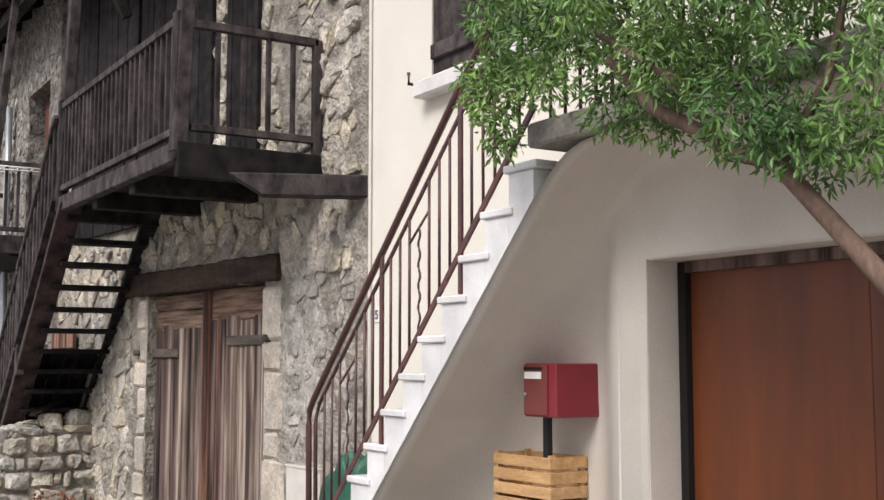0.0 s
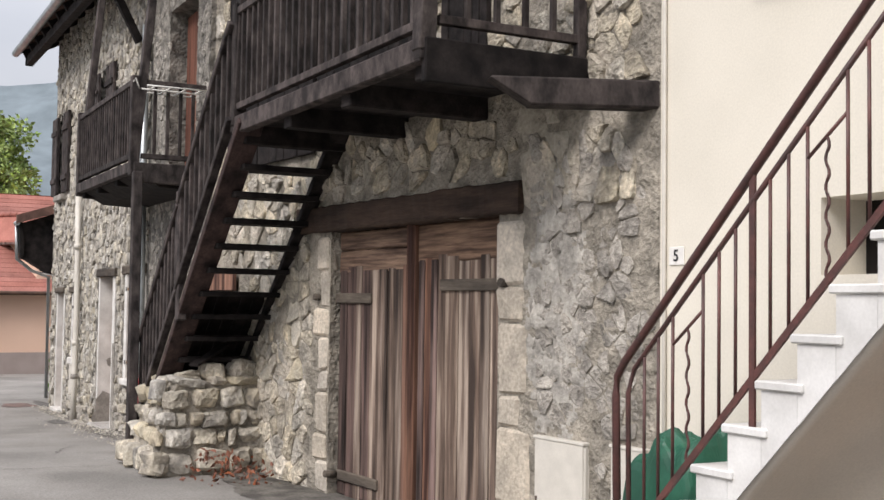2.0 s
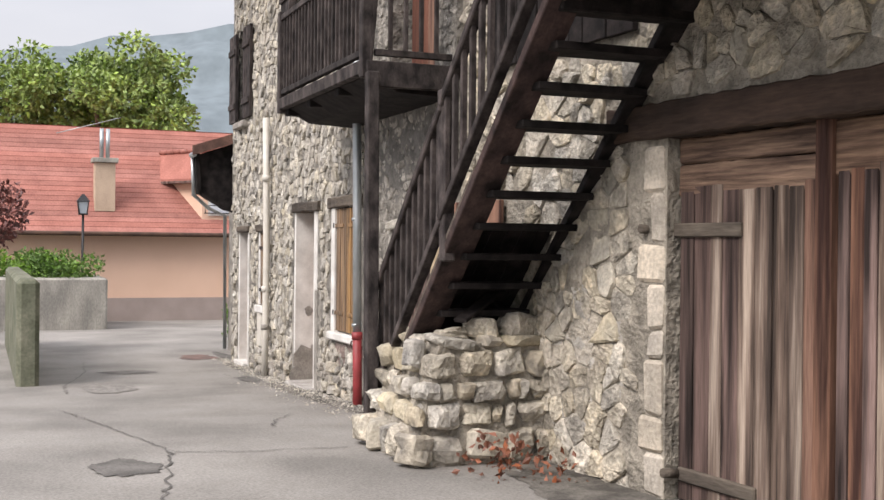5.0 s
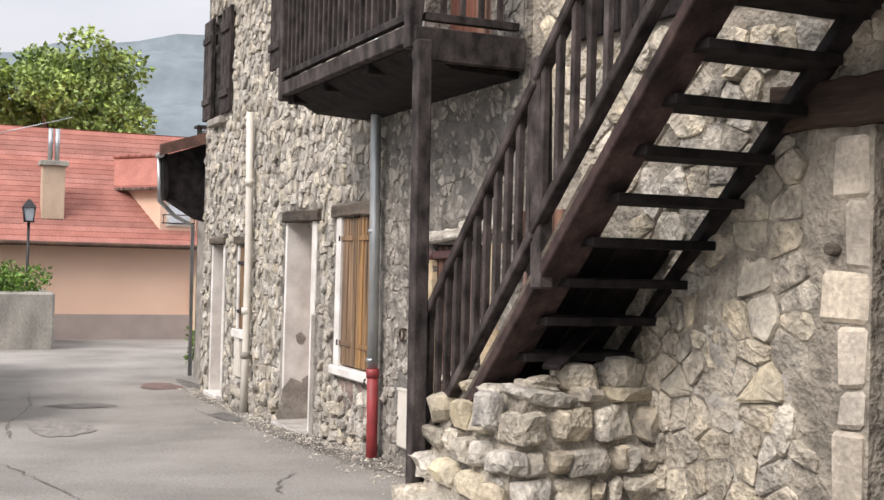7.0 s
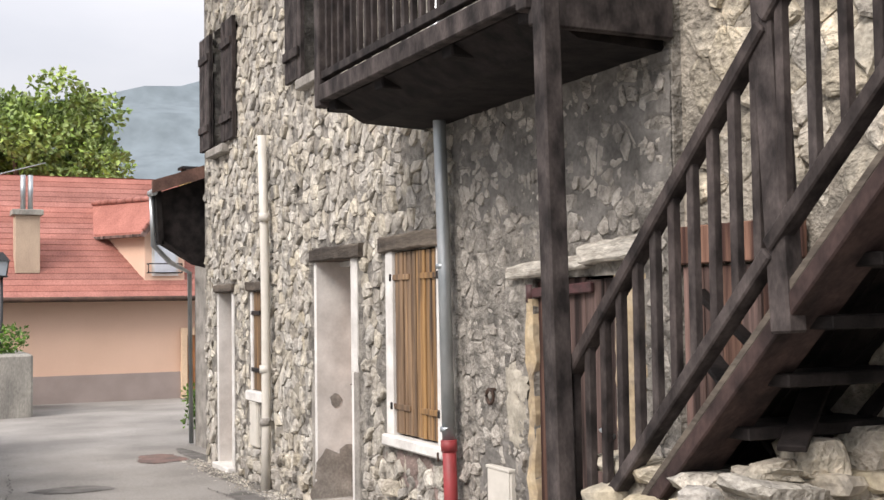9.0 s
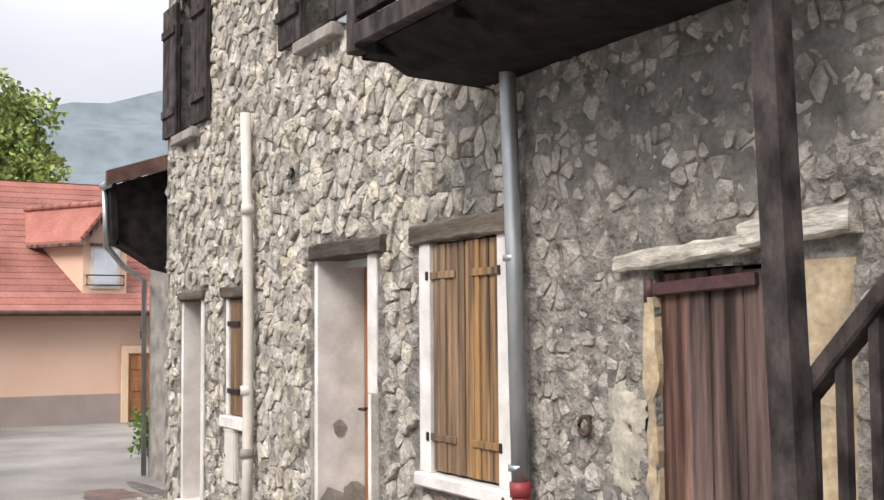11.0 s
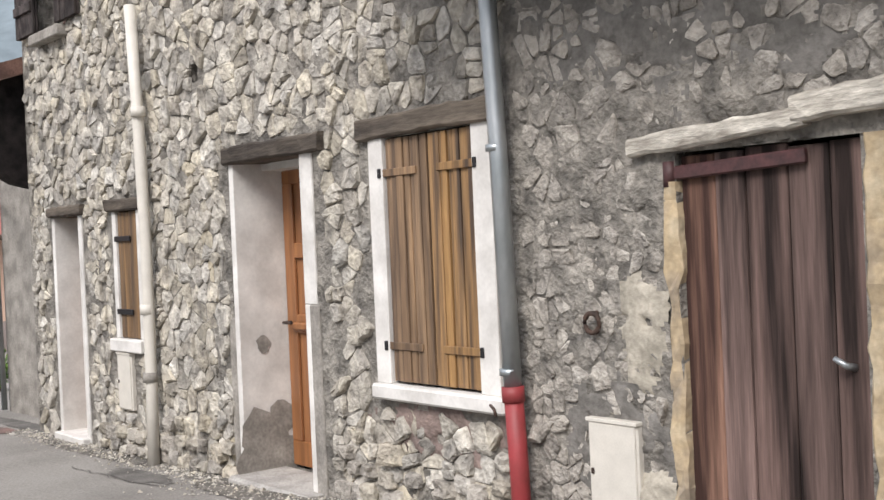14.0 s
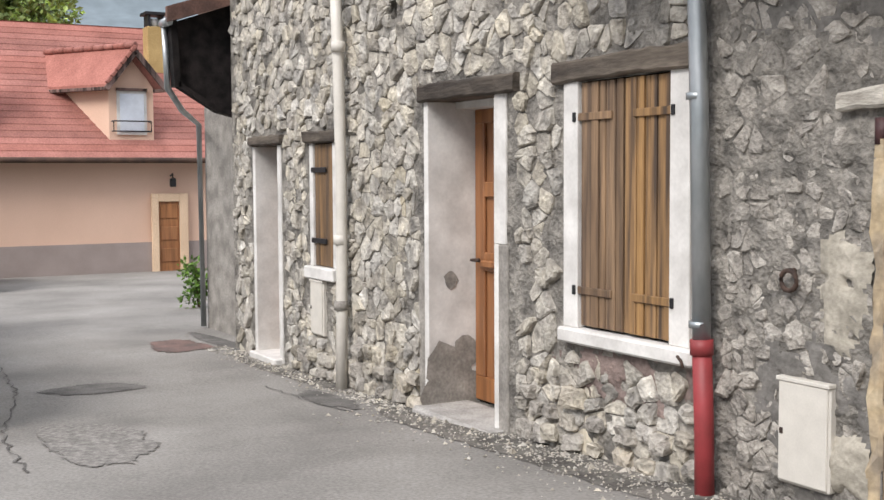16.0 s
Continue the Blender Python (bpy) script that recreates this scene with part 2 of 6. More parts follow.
def leafmat(name, c1, c2):
    m = mat(name, c1, c2, 0.6, 1.5, bump=0, fine=20, spread=0.45)
    b = m.node_tree.nodes["Principled BSDF"]
    b.inputs["Transmission Weight"].default_value = 0.0
    return m


M_LEAF = leafmat("tree_leaf", (0.32, 0.41, 0.11), (0.13, 0.2, 0.045))
M_VINE = leafmat("pinnate_leaf", (0.19, 0.31, 0.075), (0.055, 0.13, 0.03))
M_HEDGE = leafmat("hedge_leaf", (0.14, 0.25, 0.03), (0.06, 0.13, 0.015))
M_REDLEAF = leafmat("copper_leaf", (0.20, 0.07, 0.06), (0.10, 0.035, 0.03))
M_DRYLEAF = leafmat("dry_leaf", (0.28, 0.10, 0.05), (0.16, 0.06, 0.035))
# Distance haze is put into the slope's blue-grey colour and weak glow.
M_MOUNTAIN = mat("haze_tinted_slope", (0.15, 0.18, 0.195), (0.12, 0.145, 0.155), 1.0, 0.012, bump=0, fine=0.08, spread=0.0)
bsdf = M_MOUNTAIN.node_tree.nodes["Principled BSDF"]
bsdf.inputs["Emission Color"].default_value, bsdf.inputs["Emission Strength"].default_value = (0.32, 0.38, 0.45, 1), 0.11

# ---- building helpers ----
BASES = {}


def thing(name, base, label, category, group="", kind="", shift=0.0):
    """An Empty at the base of a thing; its parts are given in world coordinates, before a shift along x."""
    ob = new(name)
    ob.location = Vector(base) + Vector((shift, 0, 0))
    ob.empty_display_size = 0.1
    BASES[ob.name] = Vector(base)
    return tagged(ob, label, category, group, kind)


def link_mesh(name, bm, material):
    me = bpy.data.meshes.new(name)
    bm.to_mesh(me)
    bm.free()
    me.materials.append(material)
    return new(name, me)


def part(name, bm, material, parent, label=""):
    base = BASES[parent.name]
    bmesh.ops.translate(bm, verts=bm.verts, vec=-base)
    ob = link_mesh(name, bm, material)
    ob.parent = parent
    BASES[ob.name] = base
    return tagged(ob, label) if label else ob


def solo(name, bm, material, label, category, group="", kind="", base=(0, 0, 0)):
    bmesh.ops.translate(bm, verts=bm.verts, vec=-Vector(base))
    ob = link_mesh(name, bm, material)
    ob.location = base
    BASES[ob.name] = Vector(base)
    return tagged(ob, label, category, group, kind)


def boxes(*spans, bevel=0.0, m=None):
    """One bmesh of boxes (x0, x1, y0, y1, z0, z1), placed by m."""
    bm = bmesh.new()
    for x0, x1, y0, y1, z0, z1 in spans:
        c = ((x0 + x1) / 2, (y0 + y1) / 2, (z0 + z1) / 2)
        s = (abs(x1 - x0), abs(y1 - y0), abs(z1 - z0))
        bmesh.ops.create_cube(bm, size=1, matrix=Matrix.Translation(c) @ Matrix.Diagonal((*s, 1)))
    if bevel:
        bmesh.ops.bevel(bm, geom=bm.edges[:], offset=bevel, segments=1, affect="EDGES")
    if m is not None:
        bmesh.ops.transform(bm, matrix=m, verts=bm.verts)
    return bm


def bar(p0, p1, w, h, bevel=0.004, up=(0, 0, 1), bm=None):
    """A timber from p0 to p1, w wide and h high."""
    own = bm is None
    bm = bm or bmesh.new()
    p0, p1 = Vector(p0), Vector(p1)
    d = p1 - p0
    z = d.normalized()
    x = Vector(up).cross(z)
    x = x.normalized() if x.length > 1e-4 else Vector((1, 0, 0))
    y = z.cross(x)
    m = Matrix((x, y, z)).transposed().to_4x4()
    made = bmesh.ops.create_cube(bm, size=1, matrix=Matrix.Translation((p0 + p1) / 2) @ m @ Matrix.Diagonal((w, h, d.length, 1)))
    if bevel:
        vs = set(made["verts"])
        bmesh.ops.bevel(bm, geom=[e for e in bm.edges if e.verts[0] in vs and e.verts[1] in vs], offset=bevel, segments=1, affect="EDGES")
    return bm


def tube(points, r0, r1=None, sides=10, bm=None):
    """A round pipe or branch through points."""
    bm = bm or bmesh.new()
    pts = [Vector(p) for p in points]
    r1 = r0 if r1 is None else r1
    rings = []
    for i, p in enumerate(pts):
        d = (pts[min(i + 1, len(pts) - 1)] - pts[max(i - 1, 0)]).normalized()
        a = d.orthogonal().normalized() if abs(d.z) < 0.95 else Vector((1, 0, 0))
        a = (Vector((0, 0, 1)).cross(d).normalized() if abs(d.z) < 0.95 else (a - d * a.dot(d)).normalized())
        b = d.cross(a)
        r = r0 + (r1 - r0) * i / max(1, len(pts) - 1)
        rings.append([bm.verts.new(p + r * (math.cos(2 * math.pi * k / sides) * a + math.sin(2 * math.pi * k / sides) * b)) for k in range(sides)])
    for r, s in zip(rings, rings[1:]):
        for k in range(sides):
            f = bm.faces.new((r[k], r[(k + 1) % sides], s[(k + 1) % sides], s[k]))
            f.smooth = True
    bm.faces.new(rings[0][::-1])
    bm.faces.new(rings[-1])
    return bm


def rough_beam(x0, x1, y0, y1, z0, z1, seed, amp=0.006, m=None):
    """A hand-hewn beam along x, with a wavering outline."""
    rnd = random.Random(seed)
    bm = bmesh.new()
    n = max(5, int(abs(x1 - x0) / 0.07))
    rings = []
    for i in range(n + 1):
        x = x0 + (x1 - x0) * i / n
        j = lambda: rnd.uniform(-amp, amp)
        e = 0.012
        ring = []
        for (y, z, sy, sz) in ((y0, z0, 1, 1), (y1, z0, -1, 1), (y1, z1, -1, -1), (y0, z1, 1, -1)):
            dy, dz = j(), j()
            if sy * sz > 0:
                ring += [(y + dy, z + dz + sz * e), (y + dy + sy * e, z + dz)]
            else:
                ring += [(y + dy + sy * e, z + dz), (y + dy, z + dz + sz * e)]
        sag = 0.01 * noise.noise((x * 1.3, seed * 2.0, 0))
        rings.append([bm.verts.new((x, y, z + sag)) for y, z in ring])
    for r, s in zip(rings, rings[1:]):
        for k in range(8):
            bm.faces.new((r[k], r[(k + 1) % 8], s[(k + 1) % 8], s[k]))
    bm.faces.new(rings[0][::-1])
    bm.faces.new(rings[-1])
    bmesh.ops.recalc_face_normals(bm, faces=bm.faces)
    if m is not None:
        bmesh.ops.transform(bm, matrix=m, verts=bm.verts)
    return bm


def extrude_x(prof, x0, x1):
    bm = bmesh.new()
    rings = [[bm.verts.new((x, y, z)) for y, z in prof] for x in (x0, x1)]
    n = len(prof)
    for k in range(n):
        bm.faces.new((rings[0][k], rings[0][(k + 1) % n], rings[1][(k + 1) % n], rings[1][k]))
    bm.faces.new(rings[0][::-1]), bm.faces.new(rings[1])
    bmesh.ops.recalc_face_normals(bm, faces=bm.faces)
    return bm


def prism(front, back):
    """A solid between two like outlines."""
    bm = bmesh.new()
    a, b = [bm.verts.new(p) for p in front], [bm.verts.new(p) for p in back]
    n = len(a)
    bm.faces.new(a), bm.faces.new(b[::-1])
    for k in range(n):
        bm.faces.new((a[k], a[(k + 1) % n], b[(k + 1) % n], b[k]))
    bmesh.ops.recalc_face_normals(bm, faces=bm.faces)
    return bm


def wall_panel(u0, u1, z0, z1, thick, holes, m=None):
    """A wall along u with openings (u0, u1, z0, z1) through it; its front lies at 0, its back at -thick."""
    us = sorted({u0, u1, *[h[i] for h in holes for i in (0, 1)]})
    zs = sorted({z0, z1, *[h[i] for h in holes for i in (2, 3)]})
    solid = {(i, j) for i in range(len(us) - 1) for j in range(len(zs) - 1)
             if not any(h[0] - 1e-6 <= us[i] and us[i + 1] <= h[1] + 1e-6 and h[2] - 1e-6 <= zs[j] and zs[j + 1] <= h[3] + 1e-6 for h in holes)}
    bm = bmesh.new()
    vs = {}

    def v(i, j, k):
        if (i, j, k) not in vs:
            vs[i, j, k] = bm.verts.new((us[i], -thick * k, zs[j]))
        return vs[i, j, k]

    for i, j in solid:
        bm.faces.new((v(i, j, 0), v(i, j + 1, 0), v(i + 1, j + 1, 0), v(i + 1, j, 0)))
        bm.faces.new((v(i, j, 1), v(i + 1, j, 1), v(i + 1, j + 1, 1), v(i, j + 1, 1)))
        for di, dj, a, b in ((-1, 0, (i, j), (i, j + 1)), (1, 0, (i + 1, j + 1), (i + 1, j)), (0, -1, (i + 1, j), (i, j)), (0, 1, (i, j + 1), (i + 1, j + 1))):
            if (i + di, j + dj) not in solid:
                bm.faces.new((v(*a, 0), v(*b, 0), v(*b, 1), v(*a, 1)))
    bmesh.ops.recalc_face_normals(bm, faces=bm.faces)
    if m is not None:
        bmesh.ops.transform(bm, matrix=m, verts=bm.verts)
    return bm


def ground_z(x):
    if x <= -2:
        return 0.25
    if x <= 4:
        return 0.25 - (x + 2) / 6 * 0.23
    return max(-0.12, 0.02 - (x - 4) * 0.0105)


# the stone house's two wall lines; u runs along +x, the front faces +y
WALL_A = Matrix.Identity(4)
B0, B1 = Vector((-8.62, -0.5, 0)), Vector((-2.2, -0.05, 0))
B_DIR = (B1 - B0).normalized()
B_LEN = (B1 - B0).length
WALL_B = Matrix.Translation(B0) @ Matrix.Rotation(math.atan2(B_DIR.y, B_DIR.x), 4, "Z")


def ub(x):
    return (x - B0.x) / B_DIR.x

# ---- the large structure ----
def grid_ground():
    xs = [-1500, -300, -80, -30] + [-24 + 0.5 * i for i in range(97)] + [40, 80, 300, 1500]
    ys = [-1500, -300, -60, -20] + [-10 + 0.5 * i for i in range(41)] + [20, 60, 300, 1500]
    vs = [(x, y, ground_z(x) + (0.003 * noise.noise((x * 0.7, y * 0.7, 0)) if abs(y) < 10 else 0)) for x in xs for y in ys]
    n = len(ys)
    fs = [(i * n + j, (i + 1) * n + j, (i + 1) * n + j + 1, i * n + j + 1) for i in range(len(xs) - 1) for j in range(n - 1)]
    me = bpy.data.meshes.new("ground")
    me.from_pydata(vs, [], fs)
    me.materials.append(M_ASPHALT)
    return tagged(new("ground", me), "worn grey asphalt lane with patches and cracks", "road", kind="structure")


grid_ground()

HOLES_A = [(5.24, 5.84, 0.0, 1.87), (4.09, 4.59, 0.89, 1.86), (1.755, 2.695, 0.10, 2.08), (0.185, 1.145, 0.79, 2.09), (-1.70, -0.90, 0.12, 1.85),
           (5.36, 5.98, 3.40, 4.75), (2.15, 2.95, 3.62, 4.95), (-1.75, -0.65, 3.12, 5.0), (3.09, 3.21, 2.65, 2.79)]
HOLES_B = [(ub(-7.16), ub(-4.83), 0.2, 2.34)]
TOP = 6.1
wall_a = solo("wall_house", wall_panel(-2.2, 6.42, -0.3, TOP, 0.55, HOLES_A, WALL_A), M_MORTAR, "grey rubble stone house wall in rough mortar", "stone wall", kind="structure")
wall_b = solo("wall_barn", wall_panel(0, B_LEN + 0.02, -0.3, TOP, 0.5, HOLES_B, WALL_B), M_MORTARB, "old rubble stone barn wall with crumbling mortar", "stone wall", kind="structure")
solo("wall_house_end", boxes((5.9, 6.42, -7, -0.551, -0.4, TOP)), M_MORTAR, "stone end wall of the house", "stone wall", kind="structure")
solo("wall_house_back", boxes((-8.6, 6.42, -7.5, -7.0, -0.4, TOP)), M_MORTAR, "stone back wall of the house", "stone wall", kind="structure")
solo("ceiling", boxes((-8.6, 5.89, -6.99, -1.1, 2.7, 2.85)), M_DARK, "dark timber floor inside the house", "ceiling", kind="structure")

# cream house
HOLES_C = [(-14.6, -11.40, 0.2, 2.3), (-10.55, -9.42, 3.42, 4.9), (-10.17, -9.72, 1.92, 2.26)]
WALL_C = Matrix.Translation((0, -0.5, 0))
solo("wall_cream", wall_panel(-22, -8.62, -0.2, 7.2, 0.4, HOLES_C, WALL_C), M_CREAM, "cream rendered house wall", "house wall", kind="structure")
solo("wall_cream_back", boxes((-22, -8.62, -7.6, -7.2, -0.2, 7.2)), M_CREAM, "cream rendered back wall", "house wall", kind="structure")
solo("wall_cream_end", boxes((-22.0, -21.6, -7.19, -0.91, -0.2, 7.2)), M_CREAM, "cream rendered end wall", "house wall", kind="structure")
solo("wall_cream_gable", boxes((-9.0, -8.625, -7.19, -0.91, 2.9, 7.2)), M_CREAM, "cream rendered end wall", "house wall", kind="structure")
solo("cream_house_roof", boxes((-22.4, -8.4, -8.1, 0.1, 7.2, 7.4), bevel=0.02), M_TILEBROWN, "brown tiled roof of the cream house", "roof")
# Added wall out of view; kept low so it blocks little sky.
solo("wall_opposite", boxes((-30, 3.0, 11.0, 11.4, -0.2, 2.0)), M_CREAM, "unseen pale rendered low wall added across the lane", "garden wall", kind="structure")

# roof of the stone house, its overhang dark from below
roof = thing("house_roof", (0, 0, TOP), "old dark timber roof with wide overhanging eaves", "roof")
bm = bmesh.new()
prof = [(0.55, 5.85), (-3.8, 8.2), (-8.2, 5.9), (-8.2, 6.05), (-3.8, 8.38), (0.55, 6.02)]
rings = [[bm.verts.new((x, y, z)) for y, z in prof] for x in (-8.6, 6.8)]
for k in range(6):
    bm.faces.new((rings[0][k], rings[0][(k + 1) % 6], rings[1][(k + 1) % 6], rings[1][k]))
bm.faces.new(rings[0][::-1]), bm.faces.new(rings[1])
bmesh.ops.recalc_face_normals(bm, faces=bm.faces)
part("tile_covering", bm, M_TILEBROWN, roof)
for i in range(26):
    x = -8.4 + i * 0.6
    part("rafter", bar((x, 0.52, 5.80), (x, -0.6, 6.40), 0.09, 0.12), M_OLDWOOD, roof)
part("gutter", tube([(-8.6, 0.62, 5.92), (6.85, 0.62, 5.86)], 0.065), M_ZINC, roof, "grey metal gutter")
for x in (-4.9, 0.6):
    part("roof_strut", bar((x, 0.05, 4.9), (x, 0.5, 5.75), 0.09, 0.09), M_OLDWOOD, roof)
part("eave_beam", bar((-8.6, 0.42, 5.72), (6.75, 0.42, 5.72), 0.12, 0.14), M_OLDWOOD, roof)

# gable infill between wall top and roof
solo("wall_gable", boxes((5.9, 6.42, -6.9, -0.6, TOP, 6.3)), M_MORTAR, "stone gable wall", "stone wall", kind="structure")


# ---- openings of the stone house ----
def lintel(name, x0, x1, z0, z1, seed, material=M_LINTEL, m=None, label="weathered grey timber lintel over an opening", proud=0.05):
    return solo(name, rough_beam(x0, x1, -0.25, proud, z0, z1, seed, m=m), material, label, "lintel")


lintel("timber_lintel", 1.60, 2.735, 2.075, 2.18, 1)
lintel("timber_lintel", 0.14, 1.235, 2.085, 2.20, 2)
lintel("timber_lintel", 5.14, 5.89, 1.865, 1.95, 3)
lintel("timber_lintel", 4.02, 4.65, 1.86, 1.95, 4)
LINTEL_M = Matrix.Translation((-0.7, 0, 1.84)) @ Matrix.Rotation(radians(3.0), 4, "Y")
lintel("bleached_lintel", -0.82, 0.0, 0.0, 0.075, 5, mat("bleached_timber", (0.70, 0.66, 0.58), (0.24, 0.215, 0.18), 0.9, 9, (0.6, 1.5, 2.5), 0.7, 50, 0.1, dist=0.02), label="bleached whitish timber lintel over the plank door", proud=0.06, m=LINTEL_M)
lintel("bleached_lintel", -1.3, -0.78, 0.012, 0.115, 6, bpy.data.materials["bleached_timber"], m=LINTEL_M, label="bleached whitish timber lintel over the plank door", proud=0.075)

# the brown entrance door in its deep white reveal
door = thing("door_1", (2.27, -0.3, 0.1), "varnished brown panelled entrance door in a deep white reveal", "door", kind="structure", shift=-0.045)
part("reveal", boxes((2.70, 2.755, -0.42, 0.012, 0.11, 2.075), bevel=0.004), M_WHITE, door, "white painted door reveal, flaking low down")
part("reveal", boxes((1.775, 1.905, -0.42, 0.014, 1.2, 2.075), bevel=0.006), M_WHITE, door, "white painted door surround")
part("jamb_foot", boxes((1.755, 1.855, -0.42, 0.016, 0.0, 1.2), bevel=0.008), M_GREYPLASTER, door, "bare grey cement jamb foot")
part("reveal", boxes((1.857, 1.905, -0.42, 0.012, 0.11, 1.2), bevel=0.004), M_WHITE, door)
part("reveal_head", boxes((1.905, 2.70, -0.42, -0.2, 2.03, 2.075)), M_WHITE, door)
leaf = part("door_leaf", boxes((1.905, 2.70, -0.40, -0.36, 0.12, 2.03)), M_DOORWOOD, door)
for x0, x1, z0, z1 in ((1.91, 2.69, 0.12, 0.28), (2.02, 2.58, 0.98, 1.1), (2.02, 2.58, 1.46, 1.56), (1.91, 2.69, 1.94, 2.03), (1.91, 2.02, 0.28, 1.94), (2.58, 2.69, 0.28, 1.94), (2.26, 2.34, 0.281, 0.979)):
    part("door_rail", boxes((x0, x1, -0.36, -0.335, z0, z1), bevel=0.006), M_DOORWOOD, leaf)
part("moulding", boxes((2.0, 2.6, -0.335, -0.31, 1.0, 1.05), bevel=0.01), M_DOORWOOD, leaf)
part("door_handle", tube([(2.63, -0.33, 1.05), (2.63, -0.27, 1.05), (2.53, -0.27, 1.05)], 0.01), M_IRON, leaf, "dark metal handle")
solo("door_step", boxes((1.73, 2.69, -0.3, 0.13, -0.05, 0.115), bevel=0.02), mat("worn_cement_step", (0.46, 0.44, 0.41), (0.30, 0.285, 0.265), 0.9, 6, bump=0.4, spread=0), "worn grey cement doorstep", "step")
bm = boxes((2.757, 2.83, -0.3, 0.016, 0.02, 1.1), bevel=0.012)
part("jamb_foot", bm, M_GREYPLASTER, door, "bare grey cement jamb foot")
rnd = random.Random(4)
for cx, cz, r in ((-0.10, 0.36, 0.16), (-0.26, 0.42, 0.12), (-0.05, 0.16, 0.14), (-0.33, 0.2, 0.13), (-0.2, 0.2, 0.17), (-0.15, 0.92, 0.055)):
    bm = bmesh.new()
    n = 14
    bm.faces.new([bm.verts.new((2.6965, cx + r * rnd.uniform(0.7, 1.1) * math.cos(6.283 * k / n), cz + r * rnd.uniform(0.8, 1.15) * math.sin(6.283 * k / n))) for k in range(n)])
    bmesh.ops.translate(bm, verts=bm.verts, vec=(-0.002 * rnd.random() - 0.001, 0, 0))
    ob = part("bare_patch", bm, M_GREYPLASTER, door)

# far doorway, white reveal
d2 = thing("door_2", (5.6, -0.3, 0.0), "white painted doorway with a deep plain reveal", "door", kind="structure", shift=-0.06)
part("reveal", boxes((5.86, 5.92, -0.40, 0.014, 0.02, 1.862), bevel=0.005), M_WHITE, d2)
part("reveal", boxes((5.26, 5.335, -0.40, 0.014, 0.02, 1.862), bevel=0.005), M_WHITE, d2)
part("door_leaf", boxes((5.335, 5.86, -0.39, -0.35, 0.05, 1.86)), M_DOORWOOD, d2)
part("threshold", boxes((5.27, 5.9, -0.35, 0.08, -0.05, 0.06), bevel=0.01), M_WHITE, d2)


def plank_leaf(name, x0, x1, y, z0, z1, n, material, parent, thick=0.03, m=None, uneven=0.0, seed=0):
    rnd = random.Random(seed)
    edges = [x0]
    for i in range(1, n):
        edges.append(x0 + (x1 - x0) * (i + rnd.uniform(-0.18, 0.18)) / n)
    edges.append(x1)
    for a, b in zip(edges, edges[1:]):
        dz, dy = rnd.uniform(0, uneven), rnd.uniform(-0.006, 0.006)
        mt = material if not isinstance(material, (list, tuple)) else rnd.choice(material)
        part("plank", boxes((a + 0.003, b - 0.003, y - thick + dy, y + dy, z0 + dz * 0.5, z1 - dz), bevel=0.004, m=m), mt, parent)


# shuttered window
win = thing("window_1", (0.7, 0, 0.8), "closed varnished plank shutters in a white painted frame", "window", kind="structure", shift=-0.035)
part("frame_side", boxes((1.065, 1.19, -0.2, 0.02, 0.80, 2.085), bevel=0.004), M_WHITE, win)
part("frame_side", boxes((0.205, 0.345, -0.2, 0.02, 0.80, 2.085), bevel=0.004), M_WHITE, win)
part("sill", boxes((0.145, 1.19, -0.2, 0.065, 0.72, 0.80), bevel=0.012), M_WHITE, win, "white painted sill with chipped edges")
for x0, x1, sd in ((0.35, 0.705, 1), (0.713, 1.06, 2)):
    wood = M_SHUTTER if sd == 1 else M_SHUTTERMID
    sh = part("shutter", boxes((x0, x1, -0.035, -0.02, 0.81, 2.08)), M_OLDWOOD, win, "varnished plank shutter" if sd == 1 else "faded brown plank shutter")
    plank_leaf("plank", x0, x1, 0.004, 0.815, 2.075, 7, wood, sh, 0.02, seed=sd)
    for z in (1.0, 1.9):
        a, b = (x0 - 0.03, x0 + 0.27) if sd == 1 else (x1 + 0.03, x1 - 0.27)
        part("strap_hinge", boxes((min(a, b), max(a, b), 0.005, 0.017, z - 0.02, z + 0.02), bevel=0.003), wood, sh)
        part("hinge_pin", boxes((a - 0.012, a + 0.012, 0.0, 0.03, z - 0.025, z + 0.025), bevel=0.004), M_BLACK, sh, "black iron hinge pin")
part("shutter_stop", tube([(0.2, 0.09, 0.77), (0.14, 0.12, 0.76), (0.13, 0.12, 0.73)], 0.008, sides=6), M_IRON, win)

# small shuttered window
sw = thing("window_2", (4.4, 0, 0.9), "small brown plank shutter in a white painted frame", "window", kind="structure", shift=-0.08)
part("frame_side", boxes((4.60, 4.665, -0.2, 0.015, 0.90, 1.857), bevel=0.004), M_WHITE, sw)
part("frame_side", boxes((4.17, 4.225, -0.2, 0.015, 0.90, 1.857), bevel=0.004), M_WHITE, sw)
part("sill", boxes((4.15, 4.70, -0.2, 0.06, 0.80, 0.897), bevel=0.01), M_WHITE, sw)
sh = part("shutter", boxes((4.228, 4.597, -0.03, -0.015, 0.90, 1.855)), M_SHUTTERDARK, sw)
plank_leaf("plank", 4.228, 4.597, 0.004, 0.905, 1.85, 4, M_SHUTTERDARK, sh, 0.02, seed=7)
for z in (1.1, 1.65):
    part("strap_hinge", boxes((4.35, 4.63, 0.005, 0.018, z - 0.02, z + 0.02), bevel=0.003), M_BLACK, sh)


